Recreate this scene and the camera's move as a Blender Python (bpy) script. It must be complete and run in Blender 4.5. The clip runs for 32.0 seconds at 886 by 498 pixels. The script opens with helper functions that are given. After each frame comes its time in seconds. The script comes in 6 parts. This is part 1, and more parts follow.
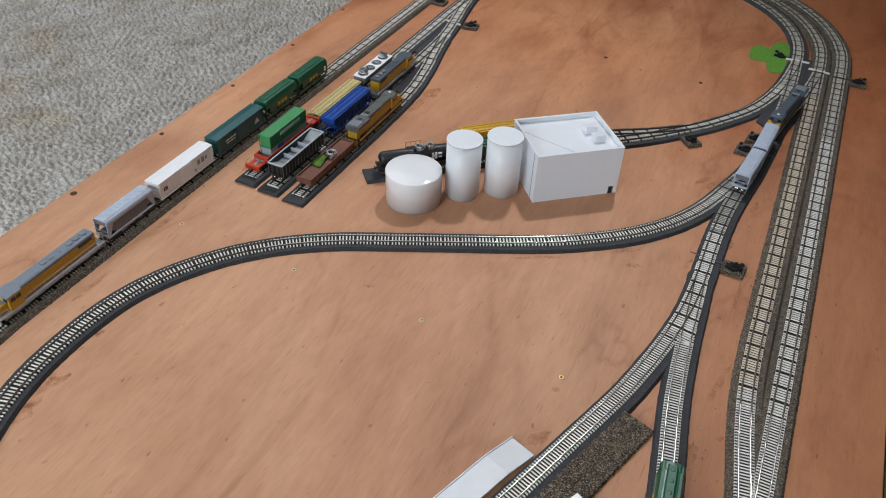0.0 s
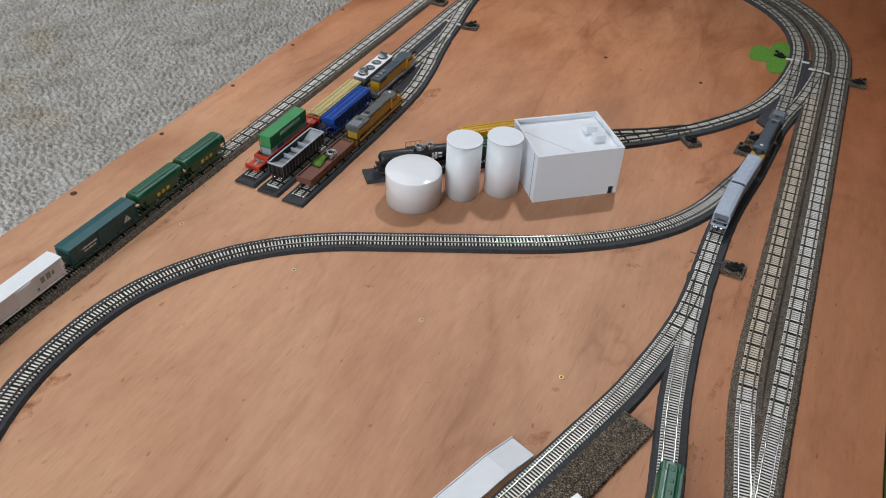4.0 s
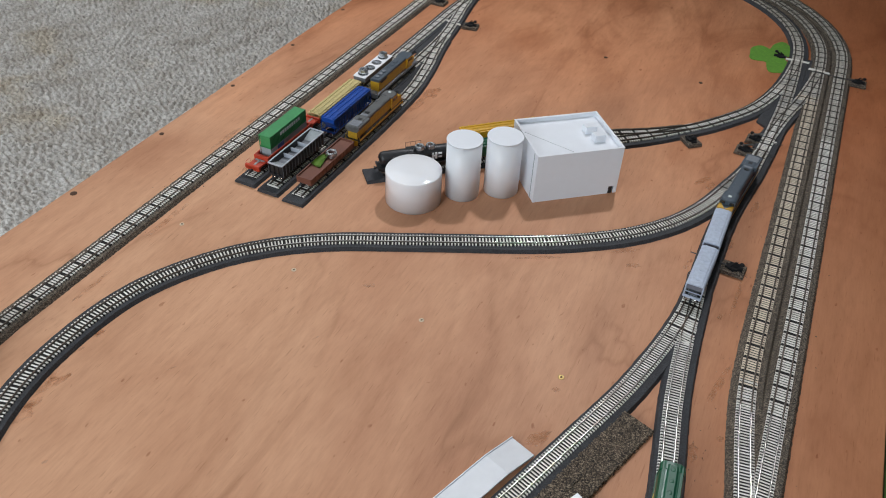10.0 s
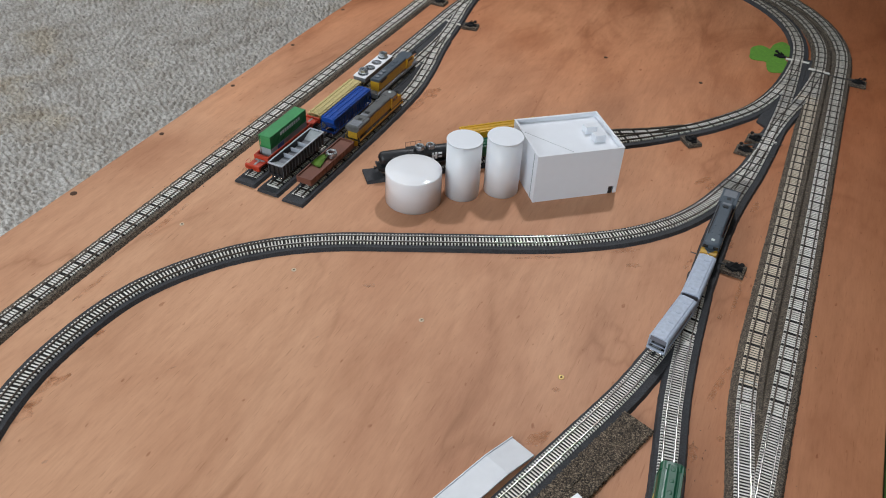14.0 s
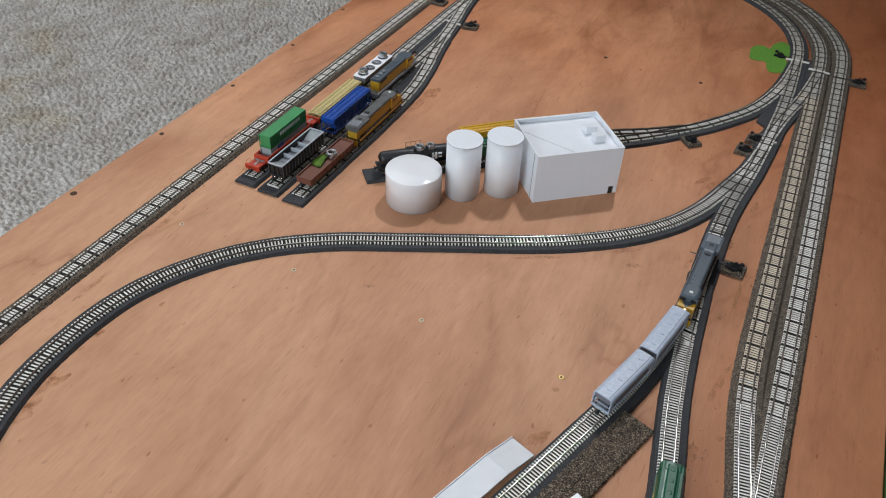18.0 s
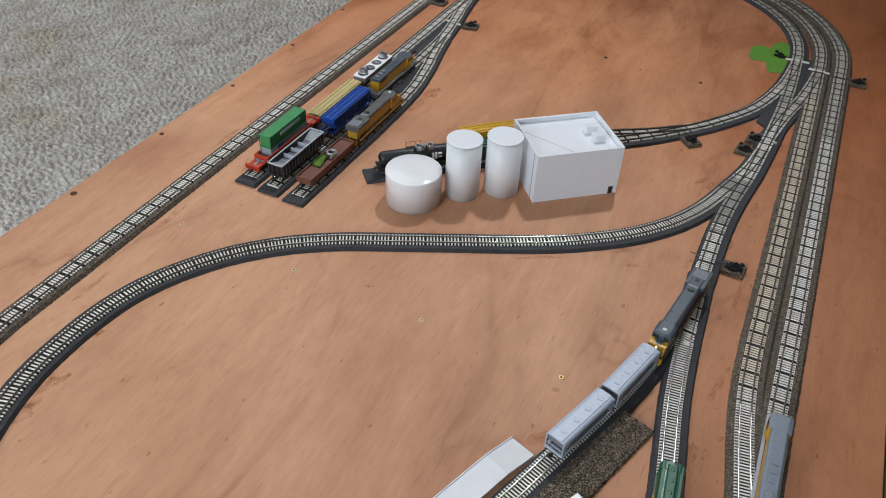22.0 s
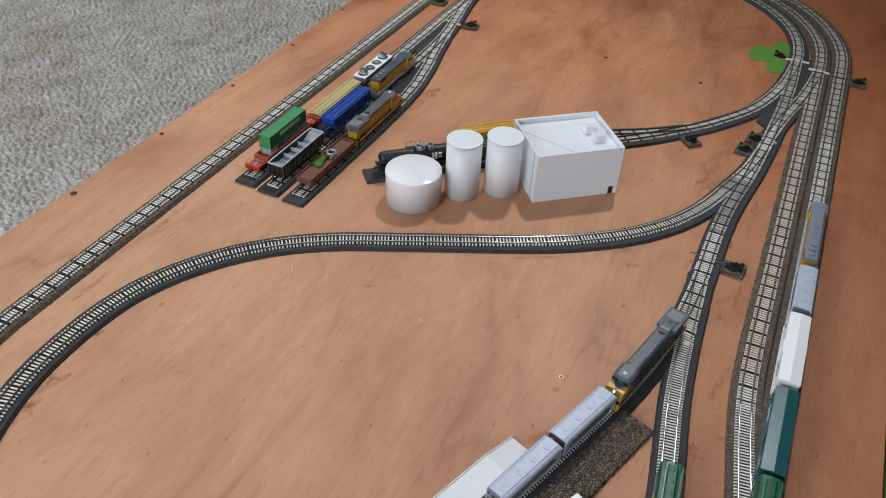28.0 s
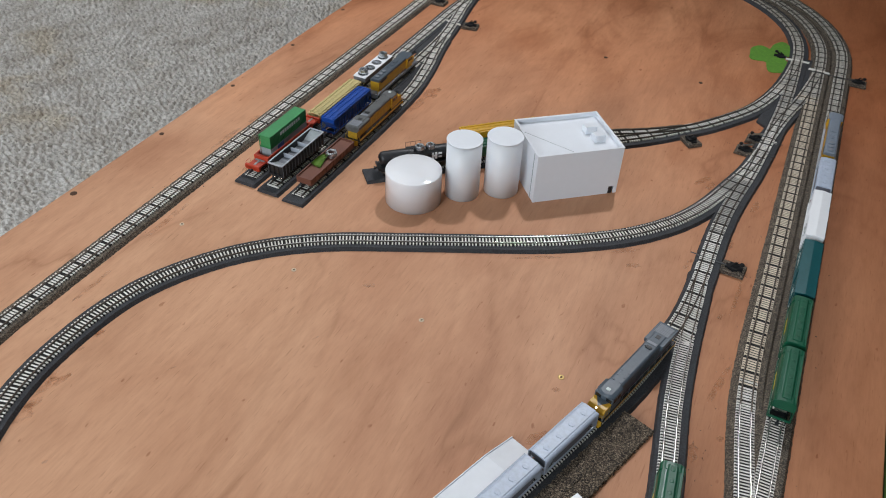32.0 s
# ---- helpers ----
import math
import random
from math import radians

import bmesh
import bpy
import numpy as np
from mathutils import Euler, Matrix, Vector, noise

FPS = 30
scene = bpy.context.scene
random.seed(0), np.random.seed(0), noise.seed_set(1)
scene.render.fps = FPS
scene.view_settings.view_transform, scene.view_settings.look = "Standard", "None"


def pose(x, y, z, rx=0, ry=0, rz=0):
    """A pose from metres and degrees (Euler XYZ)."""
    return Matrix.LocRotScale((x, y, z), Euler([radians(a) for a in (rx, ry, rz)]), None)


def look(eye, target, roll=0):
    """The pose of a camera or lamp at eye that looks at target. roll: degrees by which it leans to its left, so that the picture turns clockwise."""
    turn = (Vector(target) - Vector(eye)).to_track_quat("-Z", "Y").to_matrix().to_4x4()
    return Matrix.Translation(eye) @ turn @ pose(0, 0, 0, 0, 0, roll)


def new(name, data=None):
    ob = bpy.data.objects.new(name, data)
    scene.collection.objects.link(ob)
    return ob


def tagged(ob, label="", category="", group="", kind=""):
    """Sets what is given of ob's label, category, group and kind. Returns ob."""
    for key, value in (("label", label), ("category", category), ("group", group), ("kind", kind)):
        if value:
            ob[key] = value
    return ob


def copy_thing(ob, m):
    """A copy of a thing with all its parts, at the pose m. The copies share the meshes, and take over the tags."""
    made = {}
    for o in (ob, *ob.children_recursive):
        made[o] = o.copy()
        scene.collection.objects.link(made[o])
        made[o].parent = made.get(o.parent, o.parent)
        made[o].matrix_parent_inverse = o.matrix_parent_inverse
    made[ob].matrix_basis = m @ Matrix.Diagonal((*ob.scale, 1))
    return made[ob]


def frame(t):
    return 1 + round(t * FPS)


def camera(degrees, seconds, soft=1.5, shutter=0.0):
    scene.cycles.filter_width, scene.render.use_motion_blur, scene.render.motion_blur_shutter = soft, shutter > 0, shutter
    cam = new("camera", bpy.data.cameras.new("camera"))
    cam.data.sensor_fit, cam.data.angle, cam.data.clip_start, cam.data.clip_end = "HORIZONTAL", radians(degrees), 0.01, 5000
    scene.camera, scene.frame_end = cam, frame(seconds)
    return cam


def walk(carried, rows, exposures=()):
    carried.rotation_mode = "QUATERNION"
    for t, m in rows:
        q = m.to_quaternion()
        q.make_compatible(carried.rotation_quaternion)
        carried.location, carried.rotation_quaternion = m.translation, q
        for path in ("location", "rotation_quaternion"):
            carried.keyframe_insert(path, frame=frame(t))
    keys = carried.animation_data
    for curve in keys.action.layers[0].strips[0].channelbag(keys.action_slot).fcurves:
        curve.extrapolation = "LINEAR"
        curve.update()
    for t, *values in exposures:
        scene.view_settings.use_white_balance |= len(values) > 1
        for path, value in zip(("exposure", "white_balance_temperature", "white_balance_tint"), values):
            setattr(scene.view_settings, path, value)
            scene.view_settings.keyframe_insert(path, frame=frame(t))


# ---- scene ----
# The world: z = 0 is the top of the baseboard, y runs along it, the carpet lies at FLOOR.
FLOOR = -0.74
EYE = (0.0, 0.0, 0.55)
_yaw, _dip = radians(23.4), radians(39.275)
AIM = (-math.sin(_yaw) * math.cos(_dip), math.cos(_yaw) * math.cos(_dip), EYE[2] - math.sin(_dip))
cam = camera(57.64, 32.0, soft=1.05)
walk(cam, [(0.0, look(EYE, AIM, 2.885)), (32.0, look(EYE, AIM, 2.885))], exposures=[(0.0, 0.0), (32.0, 0.0)])

# ---- light: one ceiling light over the far half of the board and two added fill lamps, in a closed unseen room ----
world = bpy.data.worlds.new("world")
scene.world = world
world.use_nodes = True
world.node_tree.nodes["Background"].inputs[0].default_value = (0.9, 0.95, 1.0, 1)
world.node_tree.nodes["Background"].inputs[1].default_value = 0.05


def fill_lamp(x, y, z, size, watts, colour, tilt=0.0):
    data = bpy.data.lights.new("ambient_fill", "AREA")
    data.shape, data.size, data.energy, data.color = "DISK", size, watts, colour
    ob = new("ambient_fill", data)
    ob.matrix_basis = pose(x, y, z, 0, tilt, 0)
    return ob


spot = bpy.data.lights.new("ceiling_spot", "SPOT")
spot.energy, spot.color, spot.spot_size, spot.spot_blend, spot.shadow_soft_size = 160, (0.94, 0.955, 1.0), radians(62), 1.0, 0.11
new("ceiling_spot", spot).matrix_basis = look((-0.40, 2.15, 2.34), (-0.55, 0.12, 0.0))
# Added fill over the carpet, standing in for the room's ambient light.
fill_lamp(-2.30, 2.10, 2.36, 2.40, 21, (0.93, 0.96, 1.0))
# added fill lamp behind the camera that brightens the fronts of tanks and building
front_fill = bpy.data.lights.new("front_fill_light", "AREA")
front_fill.shape, front_fill.size, front_fill.size_y, front_fill.energy, front_fill.color = "RECTANGLE", 1.7, 1.5, 105, (0.82, 0.915, 1.0)
new("front_fill_light", front_fill).matrix_basis = look((-1.0, -2.36, 1.00), (-1.3, 0.0, 0.45))


# ---- materials ----
def material(name):
    m = bpy.data.materials.new(name)
    m.use_nodes = True
    nt = m.node_tree
    return m, nt, nt.nodes["Principled BSDF"]


def node(nt, kind, **inputs):
    n = nt.nodes.new(kind)
    for k, v in inputs.items():
        n.inputs[k.replace("_", " ")].default_value = v
    return n


def coords(nt, scale=(1, 1, 1)):
    tc = nt.nodes.new("ShaderNodeTexCoord")
    mp = nt.nodes.new("ShaderNodeMapping")
    mp.inputs["Scale"].default_value = scale
    nt.links.new(tc.outputs["Object"], mp.inputs["Vector"])
    return mp.outputs["Vector"]


def noise_tex(nt, vec, scale, detail=4.0, rough=0.55, distort=0.0):
    n = nt.nodes.new("ShaderNodeTexNoise")
    n.inputs["Scale"].default_value, n.inputs["Detail"].default_value = scale, detail
    n.inputs["Roughness"].default_value, n.inputs["Distortion"].default_value = rough, distort
    nt.links.new(vec, n.inputs["Vector"])
    return n.outputs["Fac"]


def ramp(nt, fac, stops):
    r = nt.nodes.new("ShaderNodeValToRGB")
    while len(r.color_ramp.elements) < len(stops):
        r.color_ramp.elements.new(0.5)
    for e, (p, c) in zip(r.color_ramp.elements, stops):
        e.position, e.color = p, (*c, 1)
    nt.links.new(fac, r.inputs["Fac"])
    return r.outputs["Color"]


def mix(nt, kind, a, b, fac=1.0):
    n = nt.nodes.new("ShaderNodeMix")
    n.data_type, n.blend_type = "RGBA", kind
    if isinstance(fac, float):
        n.inputs["Factor"].default_value = fac
    else:
        nt.links.new(fac, n.inputs["Factor"])
    for sock, v in ((n.inputs["A"], a), (n.inputs["B"], b)):
        if isinstance(v, tuple):
            sock.default_value = (*v, 1)
        else:
            nt.links.new(v, sock)
    return n.outputs["Result"]


def bump(nt, bsdf, height, strength, distance):
    b = nt.nodes.new("ShaderNodeBump")
    b.inputs["Strength"].default_value, b.inputs["Distance"].default_value = strength, distance
    nt.links.new(height, b.inputs["Height"])
    nt.links.new(b.outputs["Normal"], bsdf.inputs["Normal"])


def paint(name, colour, rough=0.45, metal=0.0, wear=0.12, spec=0.5, grime=300.0, vary=0.12, milky=0.0):
    """Moulded or painted plastic: a little dust and unevenness at two scales. Milky: how much light spreads inside it."""
    m, nt, b = material(name)
    v = coords(nt)
    f1 = noise_tex(nt, v, grime, 5)
    f2 = noise_tex(nt, v, grime / 9, 3)
    dark = tuple(c * (1 - wear) for c in colour)
    light = tuple(min(1, c * (1 + wear * 0.6) + 0.01 * wear) for c in colour)
    col = mix(nt, "MULTIPLY", ramp(nt, f1, [(0.3, dark), (0.7, light)]), ramp(nt, f2, [(0.3, (1 - wear * 0.5,) * 3), (0.65, (1, 1, 1))]))
    nt.links.new(col, b.inputs["Base Color"])
    rr = nt.nodes.new("ShaderNodeMapRange")
    rr.inputs["To Min"].default_value, rr.inputs["To Max"].default_value = max(0.03, rough - vary), min(1, rough + vary)
    nt.links.new(f1, rr.inputs["Value"])
    nt.links.new(rr.outputs["Result"], b.inputs["Roughness"])
    b.inputs["Metallic"].default_value, b.inputs["Specular IOR Level"].default_value = metal, spec
    if milky:
        b.inputs["Subsurface Weight"].default_value, b.inputs["Subsurface Scale"].default_value = milky, 0.014
        b.inputs["Subsurface Radius"].default_value = (1.0, 0.95, 0.9)
    return m


def wood_skin():
    """Red-tan plywood veneer: soft mottling, faint long grain, thin wandering veins and a few stains."""
    m, nt, b = material("veneer")
    flat = coords(nt)
    fine = noise_tex(nt, coords(nt, (1.0, 0.09, 1.0)), 460, 6, 0.7)
    band = noise_tex(nt, coords(nt, (1.0, 0.10, 1.0)), 34, 6, 0.62, 0.5)
    sweepy = noise_tex(nt, coords(nt, (1.0, 0.16, 1.0)), 8, 5, 0.6, 1.1)
    mottle = noise_tex(nt, coords(nt, (1.0, 0.45, 1.0)), 15, 6, 0.62, 0.7)
    blot = noise_tex(nt, coords(nt, (1.0, 0.6, 1.0)), 3.6, 5, 0.55, 0.7)
    figure = noise_tex(nt, coords(nt, (1.0, 0.26, 1.0)), 3.4, 5, 0.5, 1.4)
    rough = noise_tex(nt, flat, 7, 3, 0.5)
    spots = noise_tex(nt, coords(nt, (1.0, 0.45, 1.0)), 170, 2, 0.4)
    pore = noise_tex(nt, coords(nt, (1.0, 0.07, 1.0)), 640, 2, 0.5)
    base = ramp(nt, blot, [(0.34, WOOD[0]), (0.48, WOOD[1]), (0.64, WOOD[2])])
    col = mix(nt, "MULTIPLY", base, ramp(nt, band, [(0.28, (0.92, 0.905, 0.89)), (0.5, (1, 1, 1)), (0.72, (1.04, 1.055, 1.065))]))
    col = mix(nt, "MULTIPLY", col, ramp(nt, sweepy, [(0.32, (0.87, 0.85, 0.84)), (0.46, (1, 1, 1)), (0.56, (1, 1, 1)), (0.70, (1.04, 1.07, 1.09))]))
    col = mix(nt, "MULTIPLY", col, ramp(nt, mottle, [(0.30, (0.91, 0.88, 0.86)), (0.48, (1, 1, 1)), (0.70, (1.03, 1.04, 1.05))]))
    col = mix(nt, "MULTIPLY", col, ramp(nt, fine, [(0.25, (0.91, 0.895, 0.88)), (0.5, (1, 1, 1)), (0.75, (1.04, 1.05, 1.06))]))
    vein = ramp(nt, figure, [(0.462, (1, 1, 1)), (0.488, (0.92, 0.90, 0.885)), (0.500, (0.78, 0.73, 0.69)), (0.510, (0.92, 0.89, 0.88)), (0.56, (1, 1, 1))])
    fleck = noise_tex(nt, coords(nt, (1.0, 0.20, 1.0)), 150, 4, 0.65, 0.4)
    col = mix(nt, "MULTIPLY", col, ramp(nt, fleck, [(0.30, (0.93, 0.915, 0.905)), (0.48, (1, 1, 1)), (0.70, (1.045, 1.055, 1.06))]))
    where = ramp(nt, rough, [(0.40, (0.15, 0.15, 0.15)), (0.56, (1, 1, 1))])
    col = mix(nt, "MULTIPLY", col, vein, where)
    col = mix(nt, "MULTIPLY", col, ramp(nt, spots, [(0.22, (0.70, 0.60, 0.54)), (0.29, (1, 1, 1))]))
    col = mix(nt, "MULTIPLY", col, ramp(nt, pore, [(0.26, (0.78, 0.74, 0.70)), (0.36, (1, 1, 1))]))
    # redder far half with a dark smoky figure; its darkening also puts dimmer far light into the colour
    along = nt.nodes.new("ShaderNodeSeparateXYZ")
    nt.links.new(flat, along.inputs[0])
    far_tone = nt.nodes.new("ShaderNodeMath")
    far_tone.operation = "MULTIPLY_ADD"
    far_tone.inputs[1].default_value = 0.9
    nt.links.new(blot, far_tone.inputs[0])
    nt.links.new(along.outputs["Y"], far_tone.inputs[2])
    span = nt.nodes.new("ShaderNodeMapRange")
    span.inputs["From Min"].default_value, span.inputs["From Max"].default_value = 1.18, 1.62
    nt.links.new(far_tone.outputs[0], span.inputs["Value"])
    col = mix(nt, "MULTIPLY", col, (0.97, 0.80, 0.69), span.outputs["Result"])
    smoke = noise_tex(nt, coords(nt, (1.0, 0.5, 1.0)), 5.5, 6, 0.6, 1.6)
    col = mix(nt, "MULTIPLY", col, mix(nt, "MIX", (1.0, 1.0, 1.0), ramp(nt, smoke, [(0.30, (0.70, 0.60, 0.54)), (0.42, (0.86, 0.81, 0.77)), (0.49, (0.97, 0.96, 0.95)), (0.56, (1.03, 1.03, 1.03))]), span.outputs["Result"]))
    # the veneer turns redder towards the right-hand edge, its border wandering; the darkening puts weaker light into
    # the colour
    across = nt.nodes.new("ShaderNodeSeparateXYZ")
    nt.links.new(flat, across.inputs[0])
    right_tone = nt.nodes.new("ShaderNodeMath")
    right_tone.operation = "MULTIPLY_ADD"
    right_tone.inputs[1].default_value = 0.34
    nt.links.new(blot, right_tone.inputs[0])
    nt.links.new(across.outputs["X"], right_tone.inputs[2])
    col = mix(nt, "MULTIPLY", col, ramp(nt, right_tone.outputs[0], [(0.09, (1, 1, 1)), (0.23, (0.83, 0.70, 0.615)), (0.34, (0.75, 0.61, 0.505))]))
    nt.links.new(col, b.inputs["Base Color"])
    b.inputs["Roughness"].default_value = 0.5
    b.inputs["Specular IOR Level"].default_value = 0.18
    bump(nt, b, fine, 0.15, 0.0004)
    return m


def speckled(name, stops, scale, rough=0.9, height=0.6, dist=0.0006):
    m, nt, b = material(name)
    v = coords(nt)
    vo = nt.nodes.new("ShaderNodeTexVoronoi")
    vo.inputs["Scale"].default_value = scale
    nt.links.new(v, vo.inputs["Vector"])
    bw = nt.nodes.new("ShaderNodeSeparateColor")
    nt.links.new(vo.outputs["Color"], bw.inputs["Color"])
    col = ramp(nt, bw.outputs["Red"], stops)
    big = noise_tex(nt, v, scale / 14, 3)
    col = mix(nt, "MULTIPLY", col, ramp(nt, big, [(0.3, (0.82, 0.8, 0.78)), (0.65, (1.05, 1.05, 1.05))]))
    nt.links.new(col, b.inputs["Base Color"])
    b.inputs["Roughness"].default_value = rough
    bump(nt, b, bw.outputs["Red"], height, dist)
    return m


def tie_paint(name, tones):
    m, nt, b = material(name)
    info = nt.nodes.new("ShaderNodeObjectInfo")
    geo = nt.nodes.new("ShaderNodeNewGeometry")
    add = nt.nodes.new("ShaderNodeMath")
    add.operation = "ADD"
    nt.links.new(info.outputs["Random"], add.inputs[0])
    nt.links.new(geo.outputs["Random Per Island"], add.inputs[1])
    fr = nt.nodes.new("ShaderNodeMath")
    fr.operation = "FRACT"
    nt.links.new(add.outputs[0], fr.inputs[0])
    col = ramp(nt, fr.outputs[0], [(0.0, tones[0]), (0.6, tones[1]), (1.0, tones[2])])
    v = coords(nt)
    col = mix(nt, "MULTIPLY", col, ramp(nt, noise_tex(nt, v, 900, 3), [(0.3, (0.8, 0.78, 0.75)), (0.6, (1, 1, 1))]))
    nt.links.new(col, b.inputs["Base Color"])
    b.inputs["Roughness"].default_value = 0.5
    return m


def carpet_pile():
    m, nt, b = material("carpet_pile")
    v = coords(nt)
    tuft = noise_tex(nt, v, 130, 3, 0.6, 0.6)
    mid = noise_tex(nt, coords(nt, (1.0, 0.5, 1.0)), 14, 3, 0.6)
    big = noise_tex(nt, v, 2.6, 4, 0.6)
    col = ramp(nt, tuft, [(0.36, (0.52, 0.485, 0.45)), (0.5, (0.74, 0.70, 0.66)), (0.64, (0.90, 0.87, 0.83))])
    col = mix(nt, "MULTIPLY", col, ramp(nt, mid, [(0.30, (0.80, 0.77, 0.74)), (0.58, (1, 1, 1))]))
    col = mix(nt, "MULTIPLY", col, ramp(nt, big, [(0.33, (0.90, 0.84, 0.74)), (0.46, (1, 1, 1))]))
    nt.links.new(col, b.inputs["Base Color"])
    b.inputs["Roughness"].default_value = 0.95
    b.inputs["Specular IOR Level"].default_value = 0.1
    bump(nt, b, noise_tex(nt, v, 420, 3, 0.7), 0.5, 0.003)
    return m


def wall_paint(name, colour):
    m, nt, b = material(name)
    v = coords(nt)
    col = ramp(nt, noise_tex(nt, v, 2.0, 4), [(0.3, tuple(c * 0.94 for c in colour)), (0.7, colour)])
    nt.links.new(col, b.inputs["Base Color"])
    b.inputs["Roughness"].default_value = 0.85
    bump(nt, b, noise_tex(nt, v, 160, 3), 0.2, 0.001)
    return m


WOOD = [(0.464, 0.2255, 0.125), (0.560, 0.290, 0.167), (0.626, 0.344, 0.204)]
TIE = [(0.72, 0.69, 0.63), (0.83, 0.805, 0.75), (0.90, 0.88, 0.83)]
M_WOOD = wood_skin()
M_EDGE = paint("board_edge", (0.42, 0.26, 0.15), 0.7, grime=60)
M_CORK = speckled("cork", [(0.0, (0.024, 0.021, 0.018)), (0.4, (0.078, 0.061, 0.047)), (0.72, (0.170, 0.135, 0.102)), (1.0, (0.35, 0.290, 0.215))], 1500, 0.9, 1.0, 0.0010)
M_CORKPAD = speckled("brown_cork", [(0.0, (0.014, 0.011, 0.009)), (0.4, (0.058, 0.043, 0.031)), (0.72, (0.15, 0.110, 0.076)), (1.0, (0.36, 0.285, 0.20))], 1350, 0.9, 1.0, 0.0014)
M_FOAM = speckled("black_foam", [(0.0, (0.022, 0.0235, 0.027)), (1.0, (0.054, 0.056, 0.063))], 1500, 0.8, 0.3, 0.0003)
M_TIE = tie_paint("pale_tie", TIE)
M_TIETAN = tie_paint("tan_tie", [tuple(c * k for c, k in zip(t, (0.90, 0.80, 0.68))) for t in TIE])
M_TIEDULL = tie_paint("dull_tie", [tuple(c * k for c, k in zip(t, (0.74, 0.72, 0.69))) for t in TIE])
M_TIEWORN = tie_paint("worn_tie", [tuple(c * 0.5 for c in t) for t in TIE])
M_TIEDARK = paint("tie_gap_strip", (0.022, 0.019, 0.017), 0.7, spec=0.25)
M_RAIL = paint("nickel_rail", (0.88, 0.86, 0.83), 0.20, 1.0, 0.10, vary=0.03)
M_RAILOLD = paint("tarnished_rail", (0.15, 0.12, 0.095), 0.36, 1.0, 0.3, vary=0.08)
M_RAILSIDE = paint("rail_side", (0.080, 0.068, 0.056), 0.5)
M_CARPET = carpet_pile()
M_WALL = wall_paint("wall_paint", (0.70, 0.68, 0.64))
M_WALLDARK = wall_paint("low_bounce_wall", (0.085, 0.075, 0.065))
M_CEIL = wall_paint("ceiling_paint", (0.78, 0.77, 0.75))
M_STYRENE = paint("white_styrene", (0.80, 0.825, 0.87), 0.35, wear=0.015, grime=90, vary=0.03)
M_PIPE = paint("white_pipe", (0.81, 0.825, 0.855), 0.42, wear=0.012, grime=60, vary=0.02, milky=0.6)
M_CARD = paint("matt_white_sheet", (0.83, 0.84, 0.87), 0.7, wear=0.03, grime=90, spec=0.25)
M_CAPGLOSS = paint("glossy_white_cap", (0.83, 0.83, 0.85), 0.07, wear=0.012, grime=60, vary=0.01, spec=0.5, milky=0.5)
M_YELLOW = paint("armour_yellow", (0.60, 0.33, 0.018), 0.4)
M_GREYROOF = paint("harbour_grey", (0.20, 0.235, 0.285), 0.45)
M_ROOFWORN = paint("worn_grey", (0.105, 0.108, 0.108), 0.5, wear=0.3)
M_DKROOF = paint("dark_grey", (0.072, 0.094, 0.118), 0.42)
M_LTGREY = paint("light_grey", (0.46, 0.49, 0.54), 0.4, wear=0.1)
M_MIDGREY = paint("mid_grey", (0.22, 0.235, 0.26), 0.5)
M_HOPSIDE = paint("dark_hopper_grey", (0.165, 0.17, 0.20), 0.5)
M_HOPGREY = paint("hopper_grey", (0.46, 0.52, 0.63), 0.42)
M_WHITE = paint("white_paint", (0.87, 0.88, 0.90), 0.4, wear=0.02)
M_TEAL = paint("teal_green", (0.004, 0.085, 0.095), 0.35)
M_GREEN = paint("forest_green", (0.005, 0.092, 0.045), 0.36, spec=0.5, wear=0.06)
M_OCHRE = paint("dusty_yellow", (0.52, 0.30, 0.02), 0.5, wear=0.25)
M_MATTBLACK = paint("matt_black", (0.012, 0.012, 0.013), 0.75, spec=0.2)
M_LGREEN = paint("container_green", (0.05, 0.28, 0.095), 0.45)
M_MARK_Y = paint("yellow_mark", (0.60, 0.45, 0.03), 0.5)
M_MARK_W = paint("white_mark", (0.60, 0.66, 0.64), 0.5)
M_MARK_D = paint("dark_mark", (0.10, 0.10, 0.12), 0.5)
M_MARK_R = paint("maroon_mark", (0.14, 0.015, 0.03), 0.5)
M_BLACK = paint("black_plastic", (0.016, 0.017, 0.019), 0.42)
M_RED = paint("red_paint", (0.55, 0.052, 0.020), 0.4)
M_BLUE = paint("blue_paint", (0.008, 0.066, 0.34), 0.35)
M_CREAM = paint("cream_paint", (0.56, 0.46, 0.20), 0.5)
M_BROWN = paint("oxide_brown", (0.16, 0.055, 0.032), 0.6)
M_LIME = paint("lime_green", (0.24, 0.44, 0.06), 0.6)
M_STEEL = paint("zinc_steel", (0.74, 0.78, 0.82), 0.28, 1.0, 0.2)
M_BRASS = paint("brass", (0.50, 0.36, 0.15), 0.5, 1.0, 0.2)
M_HOLE = paint("bored_hole", (0.085, 0.042, 0.022), 0.9)
M_RIM = paint("raw_wood_rim", (0.66, 0.53, 0.38), 0.8)
M_PAD = paint("green_felt", (0.12, 0.31, 0.028), 0.85, wear=0.2)
M_GREENEDGE = paint("green_cloth", (0.055, 0.11, 0.012), 0.9, wear=0.2, grime=40)
M_CONTBLUE = paint("container_blue", (0.05, 0.15, 0.38), 0.5)
M_CONTGREY = paint("container_grey", (0.33, 0.36, 0.37), 0.5)
M_GLASS = paint("window_dark", (0.012, 0.014, 0.017), 0.12)


